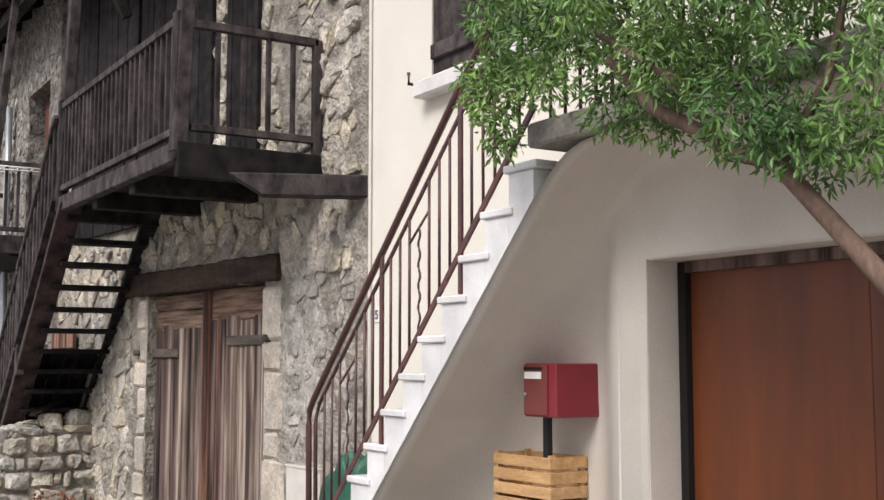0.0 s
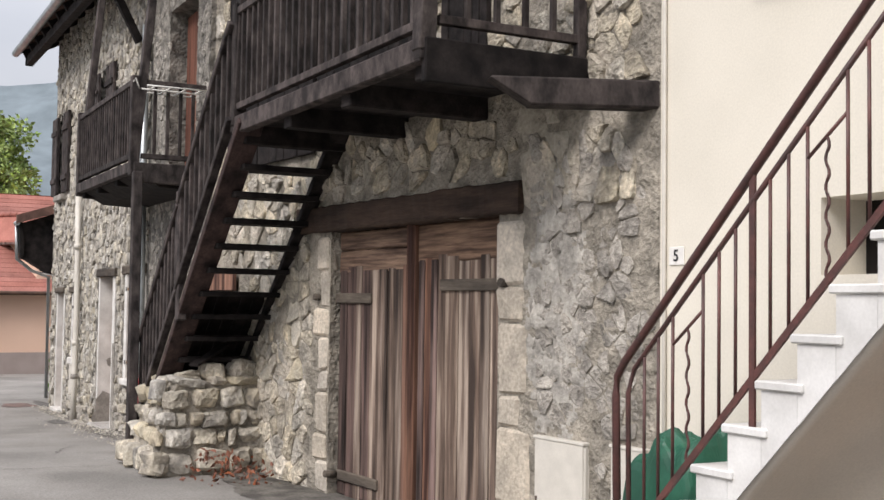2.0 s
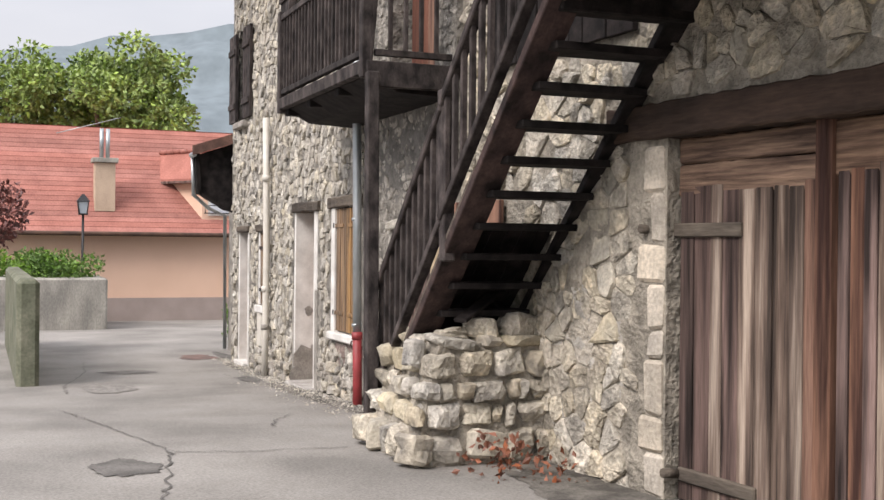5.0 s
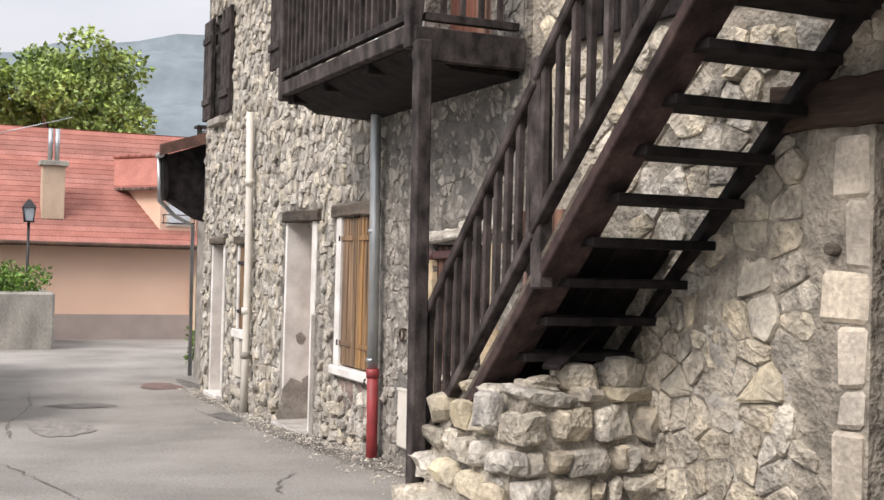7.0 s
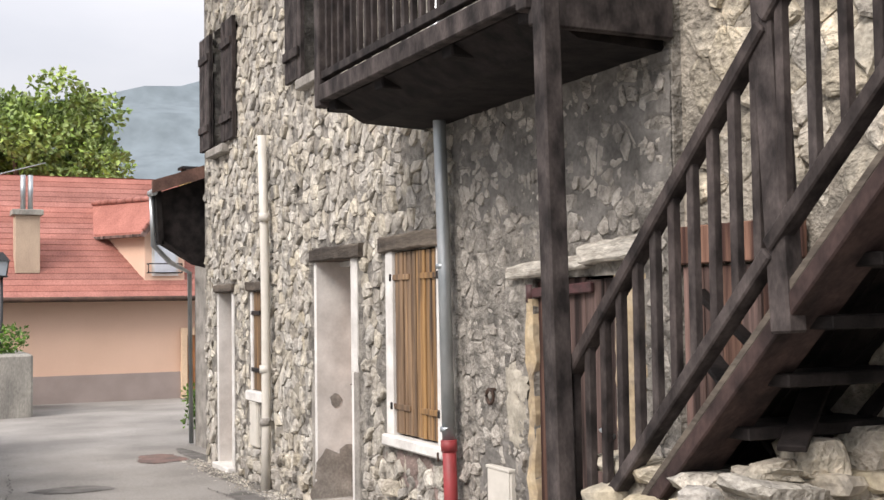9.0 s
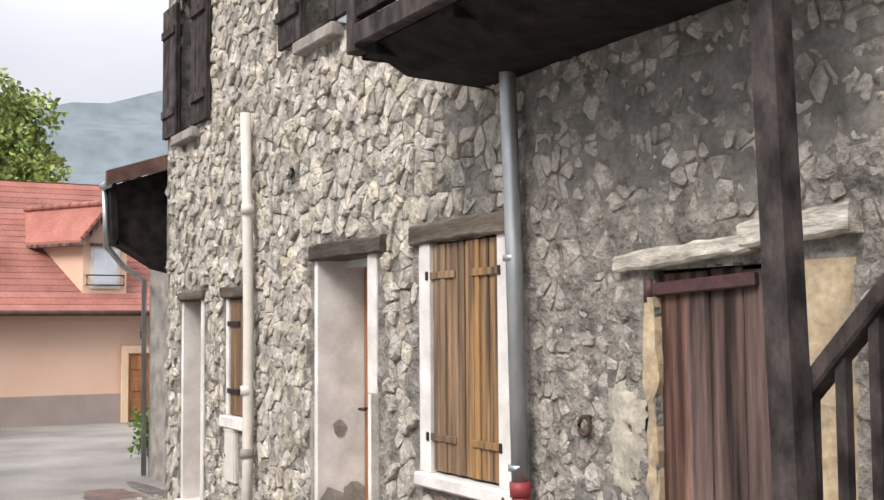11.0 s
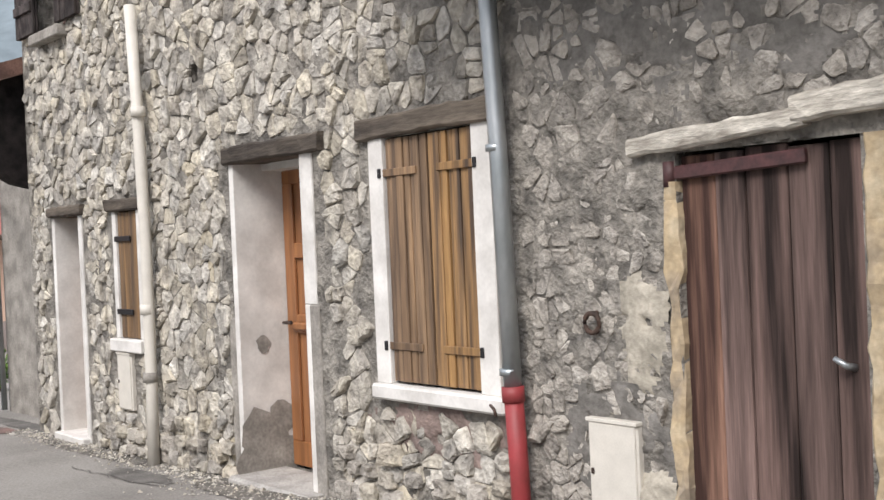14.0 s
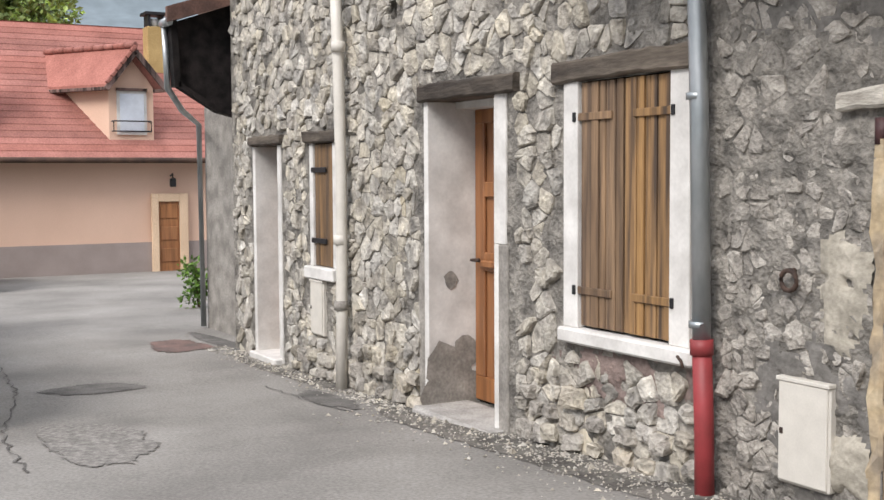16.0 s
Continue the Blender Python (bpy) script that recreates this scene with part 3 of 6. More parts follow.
# upstairs windows with dark open shutters
def upper_window(name, x0, x1, z0, z1, label):
    w = thing(name, ((x0 + x1) / 2, 0, z0), label, "window", kind="structure")
    part("pane", boxes((x0 + 0.05, x1 - 0.05, -0.22, -0.21, z0 + 0.05, z1 - 0.05)), M_GLASS, w)
    for a, b in ((x0, x0 + 0.05), (x1 - 0.05, x1), ((x0 + x1) / 2 - 0.02, (x0 + x1) / 2 + 0.02)):
        part("window_frame", boxes((a, b, -0.25, -0.19, z0, z1), bevel=0.004), M_PLANKDARK, w)
    part("sill", boxes((x0 - 0.08, x1 + 0.06, -0.2, 0.10, z0 - 0.09, z0), bevel=0.01), M_GREYPLASTER, w, "grey stone sill")
    for a, b in ((x0 - 0.42, x0 + 0.02), (x1 - 0.02, x1 + 0.42)):
        sh = part("shutter", boxes((a, b, 0.035, 0.05, z0 + 0.02, z1)), M_BALUSTER, w, "open dark weathered shutter")
        plank_leaf("plank", a, b, 0.075, z0 + 0.02, z1, 4, M_BALUSTER, sh, 0.025, seed=int(a * 10))
        for z in (z0 + 0.25, z1 - 0.25):
            part("batten", boxes((a + 0.02, b - 0.02, 0.075, 0.10, z - 0.04, z + 0.04), bevel=0.004), M_BALUSTER, sh)
    return w


upper_window("window_3", 5.40, 5.92, 3.42, 4.7, "upstairs window with open dark wooden shutters")
upper_window("window_4", 2.3, 2.85, 3.64, 4.9, "upstairs window with open dark wooden shutters")

# plank door beside the meter box
d3 = thing("door_3", (-1.3, 0, 0.1), "dark red-brown weathered plank door under a bleached lintel", "door", kind="structure")
plank_leaf("plank", -1.72, -0.90, -0.03, 0.12, 1.84, 5, [M_PLANKDARK, M_PLANKDARK, M_PLANKDARK, M_PLANKRED], d3, 0.03, seed=11, uneven=0.02)
part("strap_hinge", bar((-0.865, -0.012, 1.762), (-1.48, -0.012, 1.785), 0.03, 0.055, 0.006), mat("maroon_iron", (0.09, 0.035, 0.035), (0.045, 0.02, 0.02), 0.6, 14, bump=0.3, spread=0.05), d3, "maroon painted iron strap hinge")
part("hinge_knuckle", tube([(-0.868, -0.005, 1.71), (-0.868, -0.005, 1.81)], 0.028, sides=10), bpy.data.materials["maroon_iron"], d3)
part("latch", tube([(-1.63, -0.03, 1.04), (-1.62, 0.01, 1.05), (-1.58, 0.02, 1.075)], 0.014, 0.01, 8), M_ZINC, d3)
part("jamb", rough_beam(0.1, 1.73, -0.3, 0.016, -0.07, 0.0, 71, 0.014, m=Matrix.Translation((-0.905, 0, 0)) @ Matrix(((0, 0, -1, 0), (0, 1, 0, 0), (1, 0, 0, 0), (0, 0, 0, 1)))), mat("ochre_plaster", (0.52, 0.45, 0.33), (0.30, 0.25, 0.19), 0.9, 4, bump=0.6, fine=30, spread=0, dist=0.02, c3=(0.46, 0.36, 0.23)), d3, "ochre plastered jamb")
part("jamb", rough_beam(0.1, 1.84, -0.3, 0.014, 0.0, 0.25, 72, 0.01, m=Matrix.Translation((-1.705, 0, 0)) @ Matrix(((0, 0, -1, 0), (0, 1, 0, 0), (1, 0, 0, 0), (0, 0, 0, 1)))), bpy.data.materials["ochre_plaster"], d3, "ochre plastered jamb")

# low red door behind the stair
d4 = thing("door_4", (-2.7, 0, 0.2), "faded red plank hatch in the wall behind the stair", "door", kind="structure")
mb = WALL_B
plank_leaf("plank", ub(-2.95), ub(-2.22), 0.035, 0.9, 1.86, 6, [M_PLANKRED, M_PLANKDARK], d4, 0.03, m=mb, seed=21)
part("top_board", boxes((ub(-2.95), ub(-2.2), 0.03, 0.065, 1.87, 2.04), bevel=0.006, m=mb), M_PLANKRED, d4)

# barn door
bd = thing("barn_door", WALL_B @ Vector((ub(-6), 0, 0.2)), "double barn door of grey and red-brown weathered planks", "door")
leaf_l = part("leaf", boxes((ub(-5.95), ub(-4.86), -0.14, -0.12, 0.25, 1.97), m=mb), M_PLANKDARK, bd)
plank_leaf("plank", ub(-5.93), ub(-5.62), -0.075, 0.24, 2.07, 3, [M_PLANKRED, M_PLANKRED, M_PLANK], leaf_l, 0.03, m=mb, uneven=0.05, seed=31)
plank_leaf("plank", ub(-5.62), ub(-4.86), -0.075, 0.24, 2.07, 6, [M_PLANK, M_PLANK, M_PLANK, M_PLANKDARK], leaf_l, 0.03, m=mb, uneven=0.05, seed=33)
leaf_r = part("leaf", boxes((ub(-7.13), ub(-6.06), -0.14, -0.12, 0.25, 1.97), m=mb), M_PLANKDARK, bd)
plank_leaf("plank", ub(-7.14), ub(-6.85), -0.075, 0.24, 2.13, 3, [M_PLANKDARK, M_PLANK], leaf_r, 0.03, m=mb, uneven=0.06, seed=32)
plank_leaf("plank", ub(-6.85), ub(-6.32), -0.075, 0.24, 2.12, 4, [M_PLANK, M_PLANK, M_PLANK, M_PLANKDARK], leaf_r, 0.03, m=mb, uneven=0.06, seed=34)
plank_leaf("plank", ub(-6.32), ub(-6.07), -0.075, 0.24, 2.11, 3, [M_PLANKRED, M_PLANKDARK], leaf_r, 0.03, m=mb, uneven=0.04, seed=35)
part("centre_post", boxes((ub(-6.05), ub(-5.94), -0.13, -0.035, 0.24, 2.40), bevel=0.022, m=mb), M_PLANKRED, bd, "red-brown centre post")
M_TRANSOM = mat("brown_transom_board", (0.27, 0.175, 0.12), (0.075, 0.046, 0.034), 0.8, 7, (0.18, 3, 5), 0.7, 40, 0.2, dist=0.012)
for a, b, z0, z1, sd in ((-5.93, -4.84, 2.185, 2.33, 61), (-5.93, -4.84, 2.0, 2.18, 62), (-7.15, -6.05, 2.06, 2.335, 63)):
    part("transom_board", rough_beam(ub(a), ub(b), -0.13, -0.08, z0, z1, sd, 0.004, m=mb), M_TRANSOM, bd)
for x0, x1, z in ((-4.64, -5.4, 1.805), (-4.88, -5.53, 0.41), (-7.24, -6.38, 1.90)):
    bm = boxes((min(ub(x0), ub(x1)), max(ub(x0), ub(x1)), -0.088, -0.05, z - 0.04, z + 0.04), bevel=0.008)
    tube([(ub(x0), -0.06, z), (ub(x0), 0.05, z + 0.01)], 0.028, sides=8, bm=bm)
    bmesh.ops.transform(bm, matrix=mb, verts=bm.verts)
    part("strap_hinge", bm, M_LINTEL, bd, "heavy wooden hinge bar")
lintel("timber_lintel", ub(-7.42), ub(-4.28), 2.335, 2.54, 9, M_BARNLINTEL, WALL_B, "heavy dark timber lintel over the barn door", 0.05)
# dressed jamb stones
M_DRESSED = mat("pale_dressed_stone", (0.56, 0.50, 0.42), (0.36, 0.325, 0.275), 0.92, 5, bump=0.5, fine=40, spread=0.15, dist=0.03)
rnd = random.Random(8)
for right, n in ((True, 6), (False, 8)):
    cuts = [0.25] + sorted(0.25 + 2.05 * (i + rnd.uniform(-0.25, 0.25)) / n for i in range(1, n)) + [2.3]
    for z0, z1 in zip(cuts, cuts[1:]):
        w = rnd.uniform(0.2, 0.34) if right else rnd.uniform(0.12, 0.24)
        a, b = (ub(-7.17) - w, ub(-7.17)) if right else (ub(-4.815), ub(-4.815) + w)
        bm = boxes((a, b, -0.1, 0.026, z0 + 0.006, z1 - 0.006), bevel=0.02)
        for v in bm.verts:
            v.co += 0.02 * noise.noise_vector(v.co * 5)
        bmesh.ops.transform(bm, matrix=mb, verts=bm.verts)
        solo("jamb_stone", bm, M_DRESSED, "pale dressed stone beside the barn door", "stone", group="jamb stones")

# ---- pipes, boxes, small fixtures on the wall ----
wp = thing("drainpipe", (3.98, 0.08, 0.0), "cream plastic drainpipe on the stone wall", "pipe", shift=-0.15)
part("pipe", tube([(3.98, 0.10, 0.0), (3.98, 0.09, 0.6), (3.97, 0.09, 1.6), (4.0, 0.09, 2.4), (4.06, 0.09, 3.3)], 0.042), M_PLASTIC, wp)
for z in (0.62, 1.1, 2.5):
    part("collar", tube([(3.985, 0.095, z), (3.985, 0.095, z + 0.07)], 0.052), M_PLASTIC if z > 0.7 else M_GREYPLASTER, wp)
gp = thing("downpipe", (0.08, 0.08, 0.0), "galvanised downpipe with a red painted cast-iron foot", "pipe", shift=-0.065)
part("pipe", tube([(0.07, 0.09, 0.85), (0.10, 0.09, 1.9), (0.15, 0.09, 3.0), (0.17, 0.09, 5.0)], 0.042, sides=14), M_ZINC, gp)
part("foot_pipe", tube([(0.04, 0.09, 0.05), (0.05, 0.09, 0.5), (0.07, 0.09, 0.87)], 0.044, sides=14), M_REDPIPE, gp, "red painted cast-iron foot pipe")
part("collar", tube([(0.068, 0.09, 0.80), (0.071, 0.09, 0.87)], 0.052, sides=14), M_REDPIPE, gp)
for z in (1.93, 0.92):
    part("clamp", tube([(0.085 + (z - 1) * 0.03, 0.09, z), (0.085 + (z - 1) * 0.03, 0.09, z + 0.03)], 0.05, sides=14), M_ZINC, gp)


def meter_box(x0, x1, z0, z1, m, label):
    b = thing("meter_box", m @ Vector(((x0 + x1) / 2, 0, z0)), label, "utility box")
    part("body", boxes((x0, x1, -0.05, 0.035, z0, z1), bevel=0.008, m=m), M_PLASTIC, b)
    part("cover", boxes((x0 + 0.008, x1 - 0.008, 0.035, 0.043, z0 + 0.012, z1 - 0.012), bevel=0.004, m=m), M_PLASTIC, b)
    part("top_rim", boxes((x0 - 0.004, x1 + 0.004, 0.0, 0.048, z1 - 0.012, z1 + 0.006), bevel=0.003, m=m), M_PLASTIC, b)
    part("lock", boxes(((x1 - 0.035), (x1 - 0.02), 0.043, 0.048, (z0 + z1) / 2 - 0.012, (z0 + z1) / 2 + 0.012), m=m), M_IRON, b)


meter_box(-0.675, -0.40, 0.32, 0.76, WALL_A, "cream plastic meter box on the stone wall")
meter_box(4.30, 4.54, 0.36, 0.79, WALL_A, "narrow cream plastic meter box under a small window")
meter_box(ub(-8.06), ub(-7.6), 0.28, 1.0, WALL_B, "white plastic meter box beside the barn door")
meter_box(ub(-8.56), ub(-8.28), 0.28, 1.02, WALL_B, "white plastic meter box by the house corner")

rg = thing("iron_ring", (-0.435, 0.02, 1.17), "rusty iron tethering ring in the wall", "ring")
bm = bmesh.new()
pts = [(-0.455 + 0.042 * math.cos(a), 0.042, 1.165 + 0.042 * math.sin(a)) for a in [6.283 * k / 16 for k in range(17)]]
part("ring", tube(pts, 0.011, sides=6, bm=bm), M_IRON, rg)
part("staple", tube([(-0.455, -0.02, 1.205), (-0.455, 0.05, 1.205)], 0.012, sides=6), M_IRON, rg)

# ---- timber balconies and stair ----
def railing(parent, p0, p1, h, gap, post0=True, post1=True, bw=0.032):
    """Rail with upright balusters between two floor points."""
    p0, p1 = Vector(p0), Vector(p1)
    d = p1 - p0
    flat = Vector((d.x, d.y, 0))
    n = max(2, int(flat.length / gap))
    up = Vector((0, 0, 1))
    part("top_rail", bar(p0 + up * h, p1 + up * h, 0.06, 0.055), M_BALUSTER, parent)
    part("bottom_rail", bar(p0 + up * 0.08, p1 + up * 0.08, 0.05, 0.05), M_BALUSTER, parent)
    for i in range(1, n):
        q = p0 + d * i / n
        part("baluster", bar(q + up * 0.08, q + up * (h - 0.02), bw, bw, 0.003, up=(0, 1, 0)), M_BALUSTER, parent)
    for q, on in ((p0, post0), (p1, post1)):
        if on:
            part("post", bar(q - up * 0.12, q + up * (h + 0.06), 0.085, 0.085, 0.008, up=(0, 1, 0)), M_BALUSTER, parent)


b1 = thing("balcony", (-6.4, 0.1, 3.2), "dark weathered timber balcony over the barn door", "balcony")
# Boards and joists near-black, the shade beneath the balcony in their colour.
for i in range(6):
    y0 = -0.42 + i * 0.17
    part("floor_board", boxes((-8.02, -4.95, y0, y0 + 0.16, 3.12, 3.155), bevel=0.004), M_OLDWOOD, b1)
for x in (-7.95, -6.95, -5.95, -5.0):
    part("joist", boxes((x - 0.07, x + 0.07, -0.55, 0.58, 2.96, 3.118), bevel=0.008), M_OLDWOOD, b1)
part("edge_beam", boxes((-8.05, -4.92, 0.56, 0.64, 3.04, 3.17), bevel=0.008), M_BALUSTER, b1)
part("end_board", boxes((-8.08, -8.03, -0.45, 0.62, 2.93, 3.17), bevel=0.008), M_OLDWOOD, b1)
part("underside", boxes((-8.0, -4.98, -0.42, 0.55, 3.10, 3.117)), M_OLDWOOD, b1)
railing(b1, (-8.02, 0.60, 3.17), (-4.92, 0.60, 3.17), 0.82, 0.115)
railing(b1, (-8.02, -0.40, 3.20), (-8.02, 0.52, 3.20), 0.78, 0.16, False, False)
for x in (-8.02, -4.92):
    part("roof_post", bar((x, 0.60, 3.1), (x, 0.50, 5.75), 0.1, 0.1, 0.008, up=(0, 1, 0)), M_BALUSTER, b1)
part("post", bar((-8.02, -0.40, 3.1), (-8.02, -0.40, 4.0), 0.06, 0.06, 0.006, up=(0, 1, 0)), M_BALUSTER, b1)
bm = bar((-8.56, -0.55, 2.89), (-8.22, 0.32, 2.885), 0.13, 0.15, 0.012)
for v in bm.verts:
    if v.co.y > 0.2 and v.co.z < 2.88:
        v.co += Vector((-0.075, -0.19, 0.0))
solo("wall_beam", bm, M_BALUSTER, "old grey timber beam let into the barn wall", "beam")

# dark plank doors behind the near balcony
bdoor = thing("door_5", (-6.9, -0.4, 3.2), "dark plank door onto the balcony", "door", kind="structure")
plank_leaf("plank", ub(-7.05), ub(-6.5), 0.04, 3.2, 5.0, 6, M_OLDWOOD, bdoor, 0.04, m=WALL_B, seed=41)
bdoor2 = thing("door_6", (-5.6, -0.3, 3.2), "dark plank boarding behind the balcony", "door", kind="structure")
plank_leaf("plank", ub(-6.2), ub(-4.6), 0.04, 3.2, 5.2, 11, M_OLDWOOD, bdoor2, 0.04, m=WALL_B, seed=42)

bdoor4 = thing("door_8", (-3.5, -0.2, 3.0), "dark weathered boarding on the upper wall", "boarding", kind="structure")
plank_leaf("plank", ub(-4.55), ub(-2.7), 0.05, 3.0, 5.7, 13, M_OLDWOOD, bdoor4, 0.04, m=WALL_B, seed=43)

b2 = thing("balcony", (-0.8, 0.36, 3.05), "dark weathered timber balcony with hanging slatted railing", "balcony")
for i in range(5):
    y0 = 0.0 + i * 0.145
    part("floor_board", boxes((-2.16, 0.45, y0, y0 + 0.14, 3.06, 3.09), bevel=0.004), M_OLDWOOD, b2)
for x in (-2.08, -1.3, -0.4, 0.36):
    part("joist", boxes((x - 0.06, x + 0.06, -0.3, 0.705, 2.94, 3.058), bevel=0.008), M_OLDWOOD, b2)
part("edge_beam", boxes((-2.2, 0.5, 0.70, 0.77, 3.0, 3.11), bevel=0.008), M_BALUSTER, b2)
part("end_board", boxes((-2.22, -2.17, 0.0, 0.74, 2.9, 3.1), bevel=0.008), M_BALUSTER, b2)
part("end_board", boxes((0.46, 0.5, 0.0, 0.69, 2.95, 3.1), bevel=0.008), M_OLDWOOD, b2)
# Underside near-black: contact shade is part of the wood's colour.
part("underside", extrude_x([(0.69, 3.0), (0.46, 2.88), (0.0, 2.86), (0.0, 3.055), (0.69, 3.055)], -2.14, 0.44), M_OLDWOOD, b2, "boarded underside, near-black with shade in its colour")
railing(b2, (-2.16, 0.73, 3.09), (0.46, 0.73, 3.09), 0.8, 0.105)
railing(b2, (-2.16, 0.03, 3.09), (-2.16, 0.66, 3.09), 0.8, 0.12, False, False)
railing(b2, (0.46, 0.03, 3.09), (0.46, 0.66, 3.09), 0.8, 0.12, False, False)
part("support_post", bar((-2.40, 0.74, ground_z(-2.4)), (-2.29, 0.72, 3.0), 0.09, 0.09, 0.008, up=(0, 1, 0)), M_BALUSTER, b2, "grey timber support post")
part("roof_post", bar((0.46, 0.73, 3.05), (0.46, 0.5, 5.75), 0.08, 0.08, 0.008, up=(0, 1, 0)), M_BALUSTER, b2)
part("roof_post", bar((-2.16, 0.73, 3.05), (-2.16, 0.5, 5.75), 0.08, 0.08, 0.008, up=(0, 1, 0)), M_BALUSTER, b2)
bdoor3 = thing("door_7", (-1.2, -0.2, 3.12), "terracotta curtained glazed door onto the balcony", "door", kind="structure")
part("curtain", boxes((-1.2, -0.7, -0.2, -0.18, 3.15, 4.95)), M_CURTAIN, bdoor3)
plank_leaf("plank", -1.72, -1.2, -0.14, 3.15, 4.95, 4, [M_PLANKDARK, M_PLANKRED], bdoor3, 0.03, seed=51)
dr = thing("drying_rack", (-2.2, 0.4, 3.85), "white wire drying rack on the balcony rail", "rack")
for y in (0.15, 0.3, 0.45, 0.6):
    part("wire", tube([(-2.42, y, 3.82), (-2.0, y, 3.82)], 0.008, sides=5), M_LABEL, dr)
for x in (-2.42, -2.2, -2.0):
    part("wire", tube([(x, 0.08, 3.82), (x, 0.68, 3.82)], 0.008, sides=5), M_LABEL, dr)
part("hook", tube([(-2.2, 0.7, 3.82), (-2.2, 0.74, 3.92), (-2.2, 0.76, 3.88)], 0.008, sides=5), M_LABEL, dr)

# open timber stair: foot at the stone pier, head at the near balcony
st = thing("timber_stair", (-3.4, 0.2, 0.5), "steep open timber stair with dark treads and slatted rail", "stairs")
SX0, SZ0, RUN, RISE = -4.80, 2.80, 0.205, 0.195


def stair_at(z):
    return SX0 + (SZ0 - z) * RUN / RISE


for k in range(11):
    z = SZ0 - k * RISE
    x = stair_at(z)
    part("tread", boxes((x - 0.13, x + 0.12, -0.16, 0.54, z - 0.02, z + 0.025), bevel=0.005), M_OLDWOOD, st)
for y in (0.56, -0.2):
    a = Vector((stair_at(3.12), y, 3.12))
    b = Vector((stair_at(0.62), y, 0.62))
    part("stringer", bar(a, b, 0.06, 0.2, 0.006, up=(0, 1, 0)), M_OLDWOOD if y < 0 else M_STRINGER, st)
part("riser_board", bar((stair_at(2.1), 0.62, 2.16), (stair_at(0.7), 0.62, 0.76), 0.03, 0.07, 0.004, up=(0, 1, 0)), M_LINTEL, st)
NX = -3.56
part("newel", bar((NX - 0.04, 0.63, 1.60), (NX + 0.02, 0.63, 2.72), 0.09, 0.08, 0.008, up=(0, 1, 0)), M_BALUSTER, st)


def sloped_rail(x0, z0, x1, z1, drop, n):
    a, b = Vector((x0, 0.65, z0)), Vector((x1, 0.65, z1))
    part("handrail", bar(a, b, 0.055, 0.075, 0.008, up=(0, 1, 0)), M_BALUSTER, st)
    dn = Vector((0, 0, -drop))
    part("lower_rail", bar(a + dn, b + dn, 0.05, 0.07, 0.006, up=(0, 1, 0)), M_BALUSTER, st)
    for i in range(n):
        q = a + (b - a) * (i + 0.5) / n
        part("baluster", bar(q, q + dn * 1.02, 0.036, 0.036, 0.004, up=(0, 1, 0)), M_BALUSTER, st)


sloped_rail(-4.92, 3.90, NX, 2.62, 0.74, 10)
sloped_rail(NX, 2.60, -2.30, 1.38, 0.74, 11)

# rubble pier at the stair foot
pier = thing("stone_pier", (-3.1, 0.25, 0.25), "rough dry-stone pier under the timber stair", "stone pier")


def boulder(name, c, s, seed, material, parent, flat=1.0):
    rnd = random.Random(seed)
    bm = bmesh.new()
    bmesh.ops.create_icosphere(bm, subdivisions=2, radius=1.0)
    off = Vector((rnd.uniform(0, 50), rnd.uniform(0, 50), rnd.uniform(0, 50)))
    for v in bm.verts:
        p = v.co.copy()
        q = Vector([math.copysign(abs(t) ** 0.42, t) for t in p]) * 0.78
        v.co = q * (1 + 0.34 * noise.noise(q * 1.1 + off) + 0.16 * noise.noise(q * 3.1 + off))
    bmesh.ops.transform(bm, matrix=Matrix.Translation(c) @ Euler((rnd.uniform(-0.12, 0.12), rnd.uniform(-0.12, 0.12), rnd.uniform(-0.3, 0.3))).to_matrix().to_4x4() @ Matrix.Diagonal((*s, 1)), verts=bm.verts)
    for f in bm.faces:
        f.smooth = False
    return part(name, bm, material, parent)


rnd = random.Random(77)
M_PIER = mat("pale_pier_stone", (0.55, 0.49, 0.39), (0.22, 0.2, 0.17), 0.92, 7, bump=0.9, fine=30, spread=0.38, dist=0.03)
part("core", prism([(-3.50, -0.3, 0.1), (-3.50, 0.84, 0.1), (-2.5, 0.84, 0.1), (-2.5, -0.3, 0.1)], [(-3.415, -0.3, 1.05), (-3.415, 0.6, 1.05), (-2.55, 0.6, 1.05), (-2.55, -0.3, 1.05)]), M_MORTARB, pier, "crumbling lime mortar")
z, row = 0.25, 0
while z < 1.02:
    h = [0.24, 0.17, 0.15, 0.2, 0.09, 0.1][min(row, 5)]
    out = 0.30 * (1.05 - z)
    y = -0.28
    y_end = 0.56 + out
    while y < y_end:
        w = rnd.choice((0.08, 0.12, 0.2, 0.26, 0.34)) if row < 4 else rnd.uniform(0.12, 0.5)
        w = min(w, y_end - y + 0.08)
        mt = rnd.choice([M_PIER, M_PIER, M_STONE2, M_STONE, M_STONE, M_WARMSTONE])
        boulder("stone", (-3.34 - out * 0.35 + rnd.uniform(-0.03, 0.03), y + w / 2, z + h / 2), (0.17, w * 0.58, h * rnd.uniform(0.5, 0.62)), rnd.random(), mt, pier)
        y += w * 0.98
    x = -3.2 - out * 0.3
    while x < -2.5:
        w = rnd.uniform(0.16, 0.34)
        boulder("stone", (x + w / 2, y_end - 0.06 + rnd.uniform(-0.03, 0.03), z + h / 2), (w * 0.56, 0.17, h * 0.56), rnd.random(), rnd.choice([M_STONE2, M_STONE, M_WARMSTONE]), pier)
        x += w
    z += h
    row += 1
